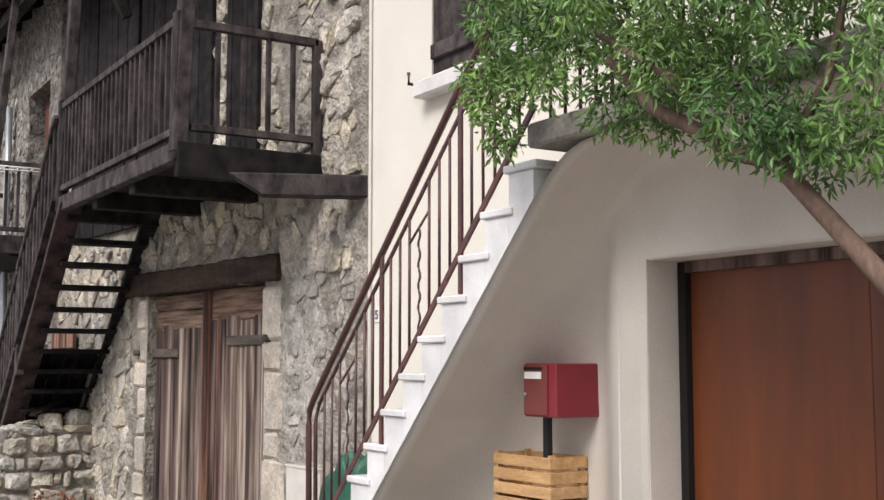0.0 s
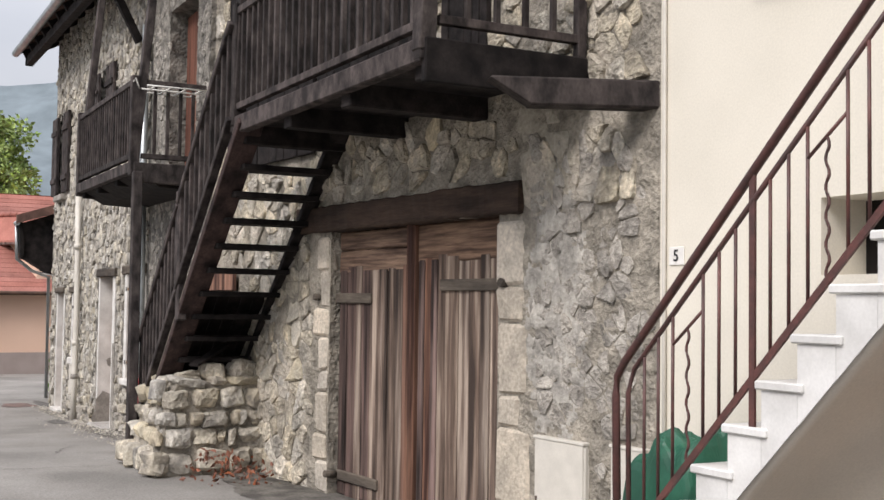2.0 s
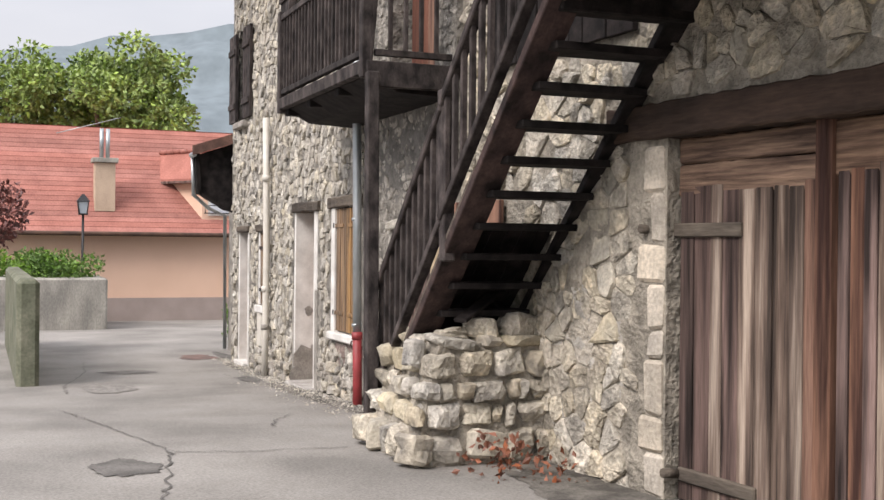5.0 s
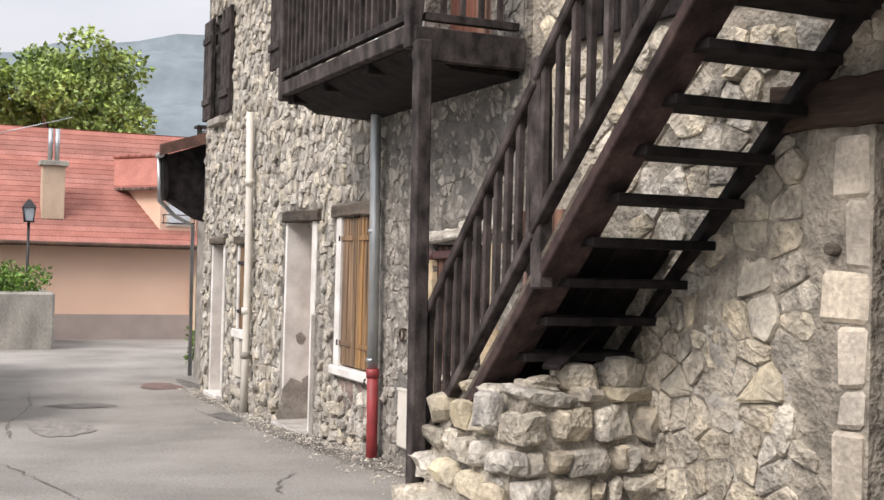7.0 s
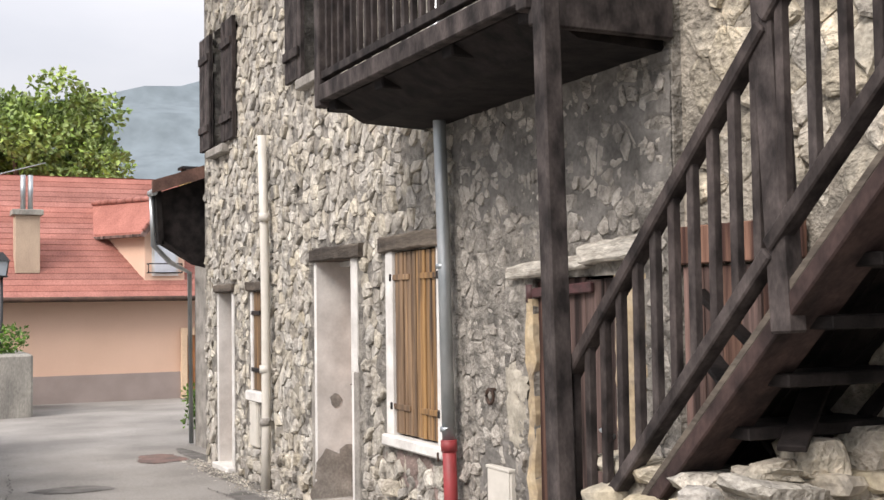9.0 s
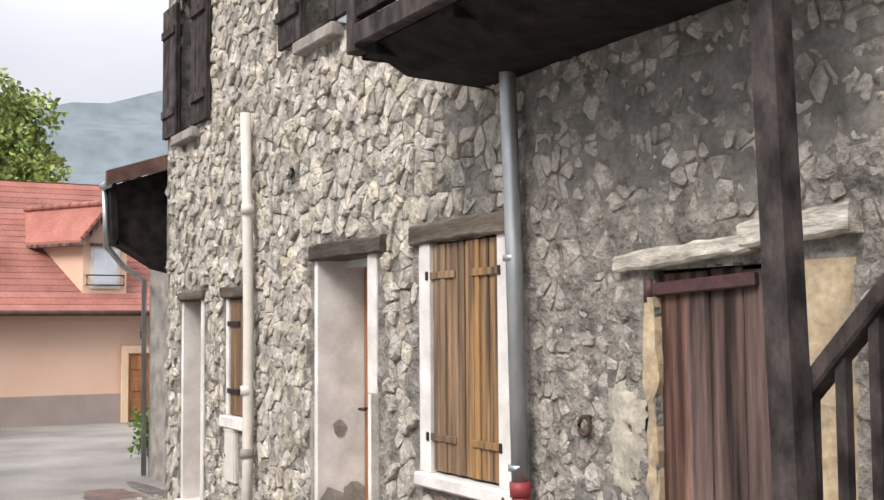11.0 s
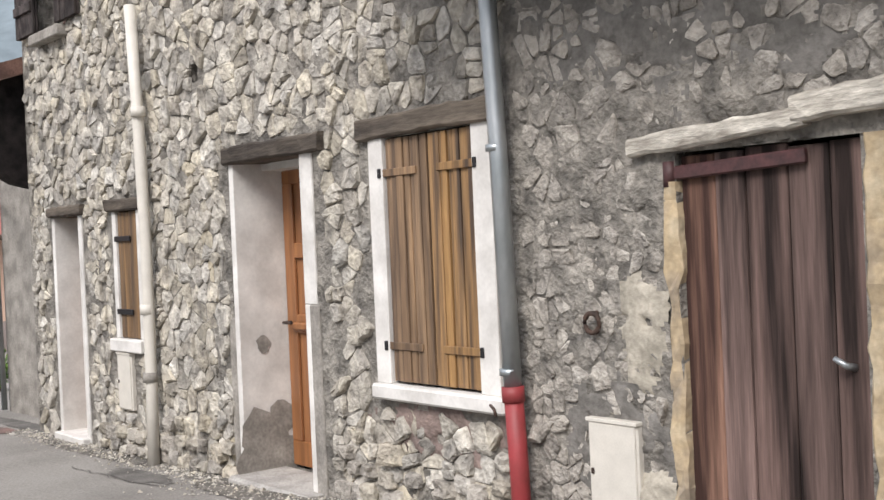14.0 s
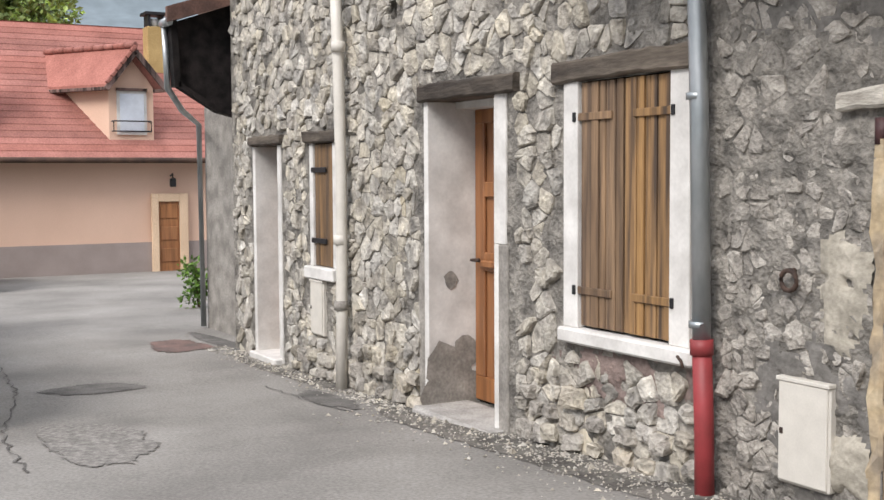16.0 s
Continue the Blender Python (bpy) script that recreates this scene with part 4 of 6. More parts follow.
for y, x, s in ((-0.02, -3.3, (0.15, 0.14, 0.12)), (0.24, -3.28, (0.14, 0.15, 0.1)), (0.45, -3.3, (0.09, 0.09, 0.05)), (-0.25, -3.3, (0.1, 0.09, 0.07)), (0.47, -3.3, (0.12, 0.14, 0.03))):
    boulder("cap_stone", (x, y, 1.09 + s[2] * 0.5), s, rnd.random(), M_STONE2, pier)
boulder("stone", (-3.25, 0.72, 0.98), (0.09, 0.08, 0.12), 5, M_STONE, pier)

# Boards behind the treads; their near-black also stands for the shaded void.
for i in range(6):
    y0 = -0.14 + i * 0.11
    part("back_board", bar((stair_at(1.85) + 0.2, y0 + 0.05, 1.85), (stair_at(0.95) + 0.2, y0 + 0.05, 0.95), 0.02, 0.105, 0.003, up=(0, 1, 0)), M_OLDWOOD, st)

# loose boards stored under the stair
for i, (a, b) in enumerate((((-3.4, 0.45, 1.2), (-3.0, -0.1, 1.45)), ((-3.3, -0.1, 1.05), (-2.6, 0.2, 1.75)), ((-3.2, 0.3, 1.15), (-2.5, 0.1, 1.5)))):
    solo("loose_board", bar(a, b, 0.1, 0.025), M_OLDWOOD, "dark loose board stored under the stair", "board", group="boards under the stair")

# ---- cream house: window, garage, stair, railing ----
gd = thing("garage_door", (-12.8, -0.7, 0.2), "red-brown panelled garage door set back in the wall", "garage door")
for i in range(3):
    x0 = -14.46 + i * 0.966
    part("panel", boxes((x0 + 0.001, x0 + 0.965, -0.52, -0.485, 0.25, 2.16), bevel=0.003), M_GARAGE, gd)
part("frame", boxes((-11.61, -11.565, -0.5, -0.45, 0.25, 2.165)), M_DARK, gd)
part("frame_head", boxes((-14.3, -11.61, -0.5, -0.45, 2.12, 2.168)), M_PLANKDARK, gd)

cw = thing("window_5", (-10.0, -0.5, 3.4), "upstairs window with grey-brown shutters and a white sill", "window", kind="structure")
part("sill", boxes((-10.7, -9.36, -0.7, -0.40, 3.32, 3.42), bevel=0.01), M_WHITE, cw)
for a, b in ((-9.99, -9.44), (-10.54, -10.0)):
    sh = part("shutter", boxes((a, b, -0.54, -0.5, 3.46, 4.9)), M_BALUSTER, cw)
    part("batten", boxes((a + 0.01, b - 0.01, -0.5, -0.47, 3.55, 3.64), bevel=0.004), M_BALUSTER, sh)
part("shutter_stop", tube([(-9.28, -0.5, 3.43), (-9.28, -0.42, 3.43), (-9.28, -0.42, 3.5)], 0.012, sides=6), M_IRON, cw)
part("pane", boxes((-10.55, -9.42, -0.8, -0.79, 3.42, 4.9)), M_GLASS, cw)
solo("wall_niche_back", boxes((-10.3, -9.6, -0.86, -0.78, 1.8, 2.4)), M_DARK, "dark back of a small wall opening", "niche", kind="structure")

plate = thing("number_plate", (-8.76, -0.5, 2.03), "small enamel house number plate reading 5", "sign")
part("plate", boxes((-8.815, -8.70, -0.5, -0.492, 1.985, 2.08), bevel=0.003), M_LABEL, plate)
fc = bpy.data.curves.new("digit", "FONT")
fc.body, fc.size, fc.extrude, fc.align_x, fc.align_y = "5", 0.085, 0.002, "CENTER", "CENTER"
tmp = new("digit", fc)
dg = bpy.context.evaluated_depsgraph_get()
me = bpy.data.meshes.new_from_object(tmp.evaluated_get(dg))
bpy.data.objects.remove(tmp)
bm = bmesh.new()
bm.from_mesh(me)
bmesh.ops.transform(bm, matrix=pose(-8.757, -0.489, 2.032, 90, 0, 180), verts=bm.verts)
part("digit", bm, M_BLACK, plate)
solo("wall_cable", tube([(-8.68, -0.485, 0.3), (-8.67, -0.485, 2.0), (-8.665, -0.485, 4.0), (-8.67, -0.485, 7.0)], 0.012, sides=6), M_PLASTIC, "thin white cable down the house corner", "cable")

# concrete stair along the house, its underside coved into the wall
NX0, NZ0, CG, CR = -9.67, 1.125, 0.186, 0.184
EDGE_Y = 0.155


def flank_z(x):
    return 1.405 + 0.985 * (-10.3 - x)


def cove():
    """The plastered underside of stair and landing, running down into the wall."""
    def under(x):
        a, b = flank_z(x), 2.64
        return -math.log(math.exp(-a * 14) + math.exp(-b * 14)) / 14

    profile = ((0.0, 0.155), (0.004, 0.08), (0.01, -0.03), (0.02, -0.14), (0.035, -0.23), (0.06, -0.32), (0.1, -0.39), (0.16, -0.44), (0.26, -0.475), (0.45, -0.487))
    bm = bmesh.new()
    cols = []
    for x in [-9.1 - 0.05 * i for i in range(50)] + [-11.56 - 0.1 * i for i in range(33)]:
        top = max(under(x), 0.3)
        t = min(1.0, max(0.0, (-10.95 - x) / 0.45))
        wall_y = -0.487 + 0.211 * t * t * (3 - 2 * t)
        steep = 1.4 - 0.4 * t
        low = 0.15 if x > -11.56 else 2.175
        col = [bm.verts.new((x, -0.49, top))]
        for d, y in profile:
            col.append(bm.verts.new((x, max(y, wall_y), max(low + 0.002, top - d * steep))))
        col += [bm.verts.new((x, wall_y, low)), bm.verts.new((x, -0.49, low))]
        cols.append(col)
    for a, b in zip(cols, cols[1:]):
        for k in range(len(a) - 1):
            f = bm.faces.new((a[k], a[k + 1], b[k + 1], b[k]))
            f.smooth = 0 < k < len(a) - 2
    bm.faces.new(cols[0]), bm.faces.new(cols[-1])
    bmesh.ops.recalc_face_normals(bm, faces=bm.faces)
    return bm


solo("wall_under_stair", cove(), M_GREIGE, "pale rendered wall coved out under the stair", "house wall", kind="structure")
solo("wall_garage", wall_panel(-22, -11.36, 0.1, 2.615, 0.21, [(-14.4, -11.56, 0.1, 2.17)], Matrix.Translation((0, -0.28, 0))), M_GREIGE, "pale rendered wall round the garage door", "house wall", kind="structure")

cs = thing("stone_stair", (-10, -0.1, 0.25), "pale concrete stair with overhanging treads along the house", "stairs")
for k in range(-4, 9):
    x, z = NX0 - CG * k, NZ0 + CR * k
    part("tread", boxes((x - CG - 0.035, x + 0.025, -0.5, EDGE_Y + 0.02, z - 0.035, z), bevel=0.006), M_WHITESTEP, cs)
    bm = bmesh.new()
    low = [max(0.2, flank_z(x)), max(0.2, flank_z(x - CG))]
    prof = [(x, z - 0.037), (x, low[0]), (x - CG + 0.002, low[1]), (x - CG + 0.002, z - 0.037)]
    rings = [[bm.verts.new((px, y, pz)) for px, pz in prof] for y in (-0.5, EDGE_Y + 0.004)]
    for q in range(4):
        bm.faces.new((rings[0][q], rings[0][(q + 1) % 4], rings[1][(q + 1) % 4], rings[1][q]))
    bm.faces.new(rings[0][::-1]), bm.faces.new(rings[1])
    bmesh.ops.recalc_face_normals(bm, faces=bm.faces)
    part("riser", bm, M_WHITESTEP, cs)
part("landing", boxes((-14.9, -11.36, -0.5, 0.21, 2.64, 2.745), bevel=0.012), M_GREYPLASTER, cs, "grey concrete landing slab")

# painted iron railing
ir = thing("iron_railing", (-10, 0.145, 0.3), "brown-red painted iron stair railing with thin bars", "railing")
Y = 0.145


def hand_z(x):
    return 1.462 + 0.966 * (-9.109 - x)


def upper_z(x):
    return 1.616 + 0.94 * (-9.371 - x)


def lower_z(x):
    return 0.995 + 0.99 * (-9.475 - x)


part("handrail", tube([(-9.13, Y, 0.28), (-9.105, Y, 1.36), (-9.115, Y, 1.45), (-9.17, Y, hand_z(-9.17)), (-11.3, Y, hand_z(-11.3)), (-11.42, Y, 3.62), (-14.5, Y, 3.62)], 0.019, sides=8), M_RAIL, ir)
part("upper_bar", tube([(-9.21, Y, 0.28), (-9.195, Y, 1.38), (-9.24, Y, upper_z(-9.24)), (-11.35, Y, upper_z(-11.35))], 0.012, sides=6), M_RAIL, ir)
part("lower_bar", bar((-8.95, Y, lower_z(-8.95)), (-11.33, Y, lower_z(-11.33)), 0.014, 0.028, 0), M_RAIL, ir)
STEP_X = 0.0956
for i in range(-7, 15):
    x = -9.98 - i * STEP_X
    k = i % 8
    if k == 0:
        part("post", bar((x, Y, lower_z(x) - 0.2), (x, Y, hand_z(x)), 0.03, 0.016, 0.002, up=(0, 1, 0)), M_RAIL, ir)
    elif k == 4:
        xa, xb = x + STEP_X, x - STEP_X
        part("slanted_bar", tube([(xa, Y, upper_z(xa) - 0.13), (xb, Y, upper_z(xb) - 0.16)], 0.007, sides=6), M_RAIL, ir)
        top, low = upper_z(x) - 0.15, lower_z(x)
        part("wavy_bar", tube([(x + 0.009 * math.sin(j * 1.05), Y, low + (top - low) * j / 30) for j in range(31)], 0.0065, sides=6), M_RAIL, ir)
    else:
        part("baluster", tube([(x, Y, lower_z(x)), (x, Y, upper_z(x))], 0.0075, sides=6), M_RAIL, ir)
for i in range(30):
    x = -11.45 - i * 0.1
    part("baluster", tube([(x, Y, 2.74), (x, Y, 3.62)], 0.0075, sides=6), M_RAIL, ir)

# letter boxes, crates, green sheet
mb_ = thing("letter_box", (-10.82, -0.35, 1.475), "dark red metal letter box with a white name label", "letter box")
part("body", boxes((-10.985, -10.735, -0.575, -0.225, 1.475, 1.728), bevel=0.006), M_MAILRED, mb_)
part("front_panel", boxes((-10.925, -10.742, -0.225, -0.215, 1.483, 1.72), bevel=0.003), plain("red_brown_metal", (0.17, 0.04, 0.035), 0.4), mb_, "brownish red front panel")
part("name_label", boxes((-10.885, -10.755, -0.215, -0.211, 1.655, 1.688)), M_LABEL, mb_)
part("slot_flap", boxes((-10.89, -10.75, -0.215, -0.210, 1.697, 1.71)), M_DARK, mb_)
part("lock", tube([(-10.76, -0.216, 1.58), (-10.76, -0.205, 1.58)], 0.009, sides=8), M_ZINC, mb_)
part("post", boxes((-10.78, -10.745, -0.36, -0.325, 1.27, 1.475), bevel=0.003), M_BLACK, mb_, "black metal foot")

for j in range(5):
    z0 = 0.25 + j * 0.21
    cr = thing("wooden_crate", (-10.6, -0.25, z0), "pale slatted wooden fruit crate in a stack by the wall", "crate", group="stack of crates")
    MC = Matrix.Translation((-10.45 + 0.015 * (j % 2), -0.255 + 0.01 * (j % 3), z0)) @ Matrix.Rotation(math.pi + 0.03, 4, "Z") @ Matrix.Diagonal((0.87, 1.1, 1, 1))
    for z in (0.0, 0.07, 0.14):
        for y in (0.0, 0.2):
            part("slat", boxes((0, 0.52, y - 0.008, y, z, z + 0.055), bevel=0.002, m=MC), M_CRATE, cr)
        for x in (0.0, 0.512):
            part("slat", boxes((x, x + 0.008, 0.0, 0.19, z, z + 0.055), bevel=0.002, m=MC), M_CRATE, cr)
    for x in (0.008, 0.485):
        for y in (0.001, 0.165):
            part("corner_block", boxes((x, x + 0.026, y, y + 0.026, 0, 0.205), m=MC), M_CRATE, cr)
    part("bottom", boxes((0.01, 0.51, 0.0, 0.19, 0, 0.008), m=MC), M_CRATE, cr)

bm = bmesh.new()
bmesh.ops.create_grid(bm, x_segments=34, y_segments=34, size=0.5)
for v in bm.verts:
    u, w = v.co.x, v.co.y
    fall = max(0.0, 1 - (abs(u) * 1.95) ** 7) * max(0.0, 1 - (abs(w) * 1.95) ** 7)
    fold = 0.035 * noise.noise((u * 9, w * 9, 2)) + 0.03 * math.sin(14 * u + 5 * w)
    v.co = Vector((-9.27 + u * 0.55 + 0.06 * w, -0.14 + w * 0.46, 0.27 + (0.90 - 0.1 * u) * fall + fold * (0.4 + fall)))
solo("green_tarpaulin", bm, M_GREEN, "crumpled dark green plastic sheet over a heap by the stair", "tarpaulin")

# ---- far end of the lane ----
ph = thing("pink_house", (17, 0, -0.1), "salmon rendered low house with a red tiled roof", "house")
part("wall", boxes((17.0, 23, -9, 1.45, -0.3, 2.0)), M_PINK, ph)
part("plinth", boxes((16.97, 17.2, -9, 1.46, -0.3, 0.42)), M_PINKBASE, ph, "taupe plinth")
part("side_wall", boxes((17.0, 23, 1.45, 7.0, -0.3, 1.9)), M_PINK, ph)
bm = bmesh.new()
# tile courses, each a step above the one below
EX, EZ, RX, RZ = 16.65, 1.93, 19.4, 4.55
NC = 22
for i in range(NC):
    t0, t1 = i / NC, (i + 1.25) / NC
    xa, za, xb, zb = EX + (RX - EX) * t0, EZ + (RZ - EZ) * t0, EX + (RX - EX) * t1, EZ + (RZ - EZ) * t1
    bm = bmesh.new()
    vs = [bm.verts.new(p) for p in ((xa, -9.2, za + 0.018), (xa, 7.2, za + 0.018), (xb, 7.2, zb), (xb, -9.2, zb), (xa, -9.2, za - 0.01), (xa, 7.2, za - 0.01))]
    bm.faces.new(vs[:4])
    bm.faces.new((vs[0], vs[4], vs[5], vs[1]))
    bmesh.ops.recalc_face_normals(bm, faces=bm.faces)
    part("tile_course", bm, M_TILE, ph)
bm = bmesh.new()
vs = [bm.verts.new(p) for p in ((RX, -9.2, RZ + 0.03), (RX, 7.2, RZ + 0.03), (24.0, 7.2, 1.9), (24.0, -9.2, 1.9))]
bm.faces.new(vs)
bmesh.ops.recalc_face_normals(bm, faces=bm.faces)
part("rear_roof", bm, M_TILE, ph)
part("eave_board", boxes((16.66, 17.0, -9.1, 7.1, 1.86, 1.93), bevel=0.01), M_PLANKDARK, ph)
part("gutter", tube([(16.62, -9.1, 1.9), (16.62, 7.1, 1.9)], 0.05, sides=8), M_TILEBROWN, ph)
part("gable_wall", boxes((19.35, 19.45, -9.0, 7.0, 1.9, 4.4)), M_PINK, ph)
# dormer
AX = Vector((0.855, 0.52, 0.0))


face = [Vector(p) for p in ((17.0, -2.22, 2.2), (17.0, -2.22, 3.2), (17.0, -1.84, 3.78), (17.0, -1.42, 3.2), (17.0, -1.42, 2.2))]
dm = part("dormer", prism(face, [p + AX * 1.9 for p in face]), M_PINK, ph, "small salmon dormer with a tiled gable roof")
for side in (Vector((0.0, 0.53, -0.68)), Vector((0.0, -0.56, -0.68))):
    r0 = Vector((16.78, -1.86, 3.92))
    r1 = r0 + AX * 2.25
    e0, e1 = r0 + side, r0 + side + AX * 2.2
    q = [r0, r1, e1, e0]
    part("dormer_roof", prism(q, [p - Vector((0, 0, 0.085)) for p in q]), M_TILE, dm)
    part("barge_board", bar(r0 - Vector((0, 0, 0.09)), e0 - Vector((0, 0, 0.09)), 0.05, 0.1, 0.006), M_PLANKDARK, dm)
    part("eave_board", bar(e0 - Vector((0, 0, 0.08)), e1 - Vector((0, 0, 0.08)), 0.09, 0.06, 0.006), M_PLANKDARK, dm)
ridge0 = Vector((16.76, -1.86, 3.94))
for i in range(9):
    part("ridge_tile", tube([ridge0 + AX * (0.25 * i), ridge0 + AX * (0.25 * i + 0.27)], 0.06, 0.052, 8), M_TILE, dm)
for i in range(6):
    p = Vector((16.77, -1.86, 3.93)) + Vector((0.0, 0.53, -0.68)) * (i / 6)
    part("verge_tile", bar(p, p + Vector((0.0, 0.53, -0.68)) * 0.15, 0.1, 0.06, 0.01), M_TILE, dm)
dwn = part("dormer_window", boxes((16.97, 17.02, -2.09, -1.56, 2.36, 3.14)), M_WHITE, ph)
part("pane", boxes((16.955, 16.968, -2.04, -1.61, 2.41, 3.09)), M_CURTAINWHITE, dwn, "white lowered blind")
for z in (2.42, 2.6):
    part("guard_bar", tube([(16.86, -2.14, z), (16.86, -1.47, z)], 0.014, sides=6), M_BLACK, dwn)
for y in (-2.14, -1.47):
    part("guard_bar", tube([(16.99, y, 2.6), (16.86, y, 2.6), (16.86, y, 2.42), (16.99, y, 2.42)], 0.014, sides=6), M_BLACK, dwn)
part("window_head", boxes((16.93, 17.0, -2.1, -1.55, 3.14, 3.19)), M_PLANKDARK, dwn)
# chimney
ch = part("chimney", boxes((17.15, 17.55, 0.56, 1.02, 2.3, 3.55), bevel=0.01), M_CHIMNEY, ph)
part("chimney_cap", boxes((17.09, 17.61, 0.5, 1.08, 3.55, 3.66), bevel=0.01), M_CONCRETE, ch)
for y in (0.72, 0.86):
    part("flue", tube([(17.35, y, 3.66), (17.35, y, 4.35)], 0.05), M_ZINC, ch)
ch2 = part("chimney", boxes((18.4, 18.75, -2.88, -2.53, 3.4, 4.5), bevel=0.01), mat("ochre_chimney", (0.5, 0.36, 0.16), (0.4, 0.28, 0.12), 0.9, 3, bump=0.2, spread=0), ph)
part("chimney_cap", boxes((18.36, 18.79, -2.92, -2.49, 4.72, 4.78), bevel=0.008), M_BLACK, ch2)
for y in (-2.86, -2.6):
    part("cap_leg", boxes((18.42, 18.72, y, y + 0.05, 4.5, 4.72)), M_BLACK, ch2)
part("flue", tube([(18.57, -2.7, 4.5), (18.57, -2.7, 4.66)], 0.09), M_LABEL, ch2)
part("antenna", tube([(18.5, 1.8, 4.3), (18.5, 0.3, 4.75)], 0.012, sides=6), M_ZINC, ph)
pd = part("door", boxes((16.94, 17.0, -2.64, -2.26, -0.2, 1.15), bevel=0.004), M_DOORWOOD, ph, "brown panelled door")
for a in ((16.9, 16.97, -2.8, -2.645, -0.25, 1.3), (16.9, 16.97, -2.255, -2.13, -0.25, 1.3), (16.9, 16.97, -2.645, -2.255, 1.155, 1.3)):
    part("door_surround", boxes(a, bevel=0.006), mat("peach_surround", (0.74, 0.55, 0.38), (0.66, 0.48, 0.33), 0.9, 3, bump=0.1, spread=0) if "peach_surround" not in bpy.data.materials else bpy.data.materials["peach_surround"], pd)
for z in (0.05, 0.45, 0.85):
    part("panel", boxes((16.925, 16.94, -2.60, -2.30, z, z + 0.25), bevel=0.008), M_DOORWOOD, pd)
wlm = part("wall_lamp", tube([(16.98, -2.5, 1.62), (16.82, -2.5, 1.66), (16.82, -2.5, 1.58)], 0.015, sides=6), M_BLACK, ph)
part("lantern", boxes((16.77, 16.87, -2.55, -2.45, 1.42, 1.58), bevel=0.015), M_BLACK, wlm)

# low outbuilding with a dark eave beyond the stone house
ob_ = thing("outbuilding", (8, -1.5, 0), "grey rendered outbuilding with a low dark tiled eave", "house")
part("wall", boxes((6.43, 8.15, -3.5, -0.30, -0.2, 2.9)), M_GREYPLASTER, ob_)

part("upper_roof", extrude_x([(-0.3, 3.28), (-3.5, 4.4), (-3.5, 4.5), (-0.3, 3.38)], 6.67, 8.3), M_TILEBROWN, ob_)
part("roof", extrude_x([(0.54, 3.0), (-3.5, 4.42), (-3.5, 4.52), (0.54, 3.1)], 6.5, 6.66), M_TILEBROWN, ob_)
# Eave boards and soffit: shade under the eave deepens their black.
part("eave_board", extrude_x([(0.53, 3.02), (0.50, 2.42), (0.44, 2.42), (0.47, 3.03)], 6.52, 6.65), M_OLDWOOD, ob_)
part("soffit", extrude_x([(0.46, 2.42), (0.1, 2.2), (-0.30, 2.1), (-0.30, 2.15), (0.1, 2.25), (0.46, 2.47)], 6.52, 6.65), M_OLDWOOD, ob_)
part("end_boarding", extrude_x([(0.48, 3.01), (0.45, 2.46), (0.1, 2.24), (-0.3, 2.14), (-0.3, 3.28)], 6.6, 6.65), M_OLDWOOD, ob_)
part("gutter", tube([(6.47, 0.56, 3.0), (6.68, 0.56, 3.0)], 0.04, sides=10), M_ZINC, ob_, "grey metal gutter")
part("verge_board", extrude_x([(0.58, 2.99), (-0.3, 3.27), (-0.3, 3.42), (0.58, 3.13)], 6.44, 6.5), mat("red_brown_verge", (0.20, 0.115, 0.09), (0.10, 0.06, 0.05), 0.8, 5, bump=0.3, spread=0), ob_, "red-brown verge board")
part("downpipe", tube([(6.64, 0.55, 2.97), (6.66, 0.53, 2.42), (7.3, 0.2, 2.25), (8.1, -0.22, 2.15), (8.12, -0.24, 0.0)], 0.03), M_ZINC, ob_)

# planter wall with hedge, left of the lane
pl = solo("planter", boxes((14.0, 16.2, 1.02, 3.6, -0.2, 0.97), bevel=0.04), M_CONCRETE, "stained concrete planter wall", "planter")
solo("garden_wall", boxes((3.5, 10.4, 2.80, 3.05, -0.2, 1.27), bevel=0.05), mat("mossy_concrete", (0.20, 0.20, 0.15), (0.10, 0.11, 0.075), 0.95, 3, bump=0.5, fine=30, spread=0), "grey rendered low garden wall", "wall", kind="structure")


def leaves(name, clumps, n, size, material, parent=None, seed=1, droop=0.0, slim=0.6, label="", category="", kind=""):
    """A crown of n small leaves spread over clumps (centre, radius)."""
    r = np.random.RandomState(seed)
    w = np.array([c[1] ** 2 for c in clumps])
    pick = r.choice(len(clumps), n, p=w / w.sum())
    cen = np.array([c[0] for c in clumps], float)[pick]
    rad = np.array([c[1] for c in clumps], float)[pick]
    d = r.normal(size=(n, 3))
    d /= np.linalg.norm(d, axis=1)[:, None]
    p = cen + d * (rad * r.uniform(0.55, 1.08, n))[:, None] * np.array((1, 1, 0.8))
    a = r.normal(size=(n, 3)) + d * 0.7
    a[:, 2] -= droop
    a /= np.linalg.norm(a, axis=1)[:, None]
    b = np.cross(a, r.normal(size=(n, 3)))
    b /= np.linalg.norm(b, axis=1)[:, None]
    s = size * r.uniform(0.6, 1.35, n)[:, None]
    nn = np.cross(a, b)
    v = np.stack([p, p + a * s * 0.5 + b * s * slim * 0.5 + nn * s * 0.12, p + a * s, p + a * s * 0.5 - b * s * slim * 0.5 + nn * s * 0.12], 1).reshape(-1, 3)
    base = BASES[parent.name] if parent else Vector((0, 0, 0))
    v -= np.array(base)
    me = bpy.data.meshes.new(name)
    me.from_pydata(v.tolist(), [], (np.arange(n)[:, None] * 4 + np.arange(4)).tolist())
    me.materials.append(material)
    ob = new(name, me)
    BASES[ob.name] = base
    if parent:
        ob.parent = parent
    return tagged(ob, label, category, "", kind)


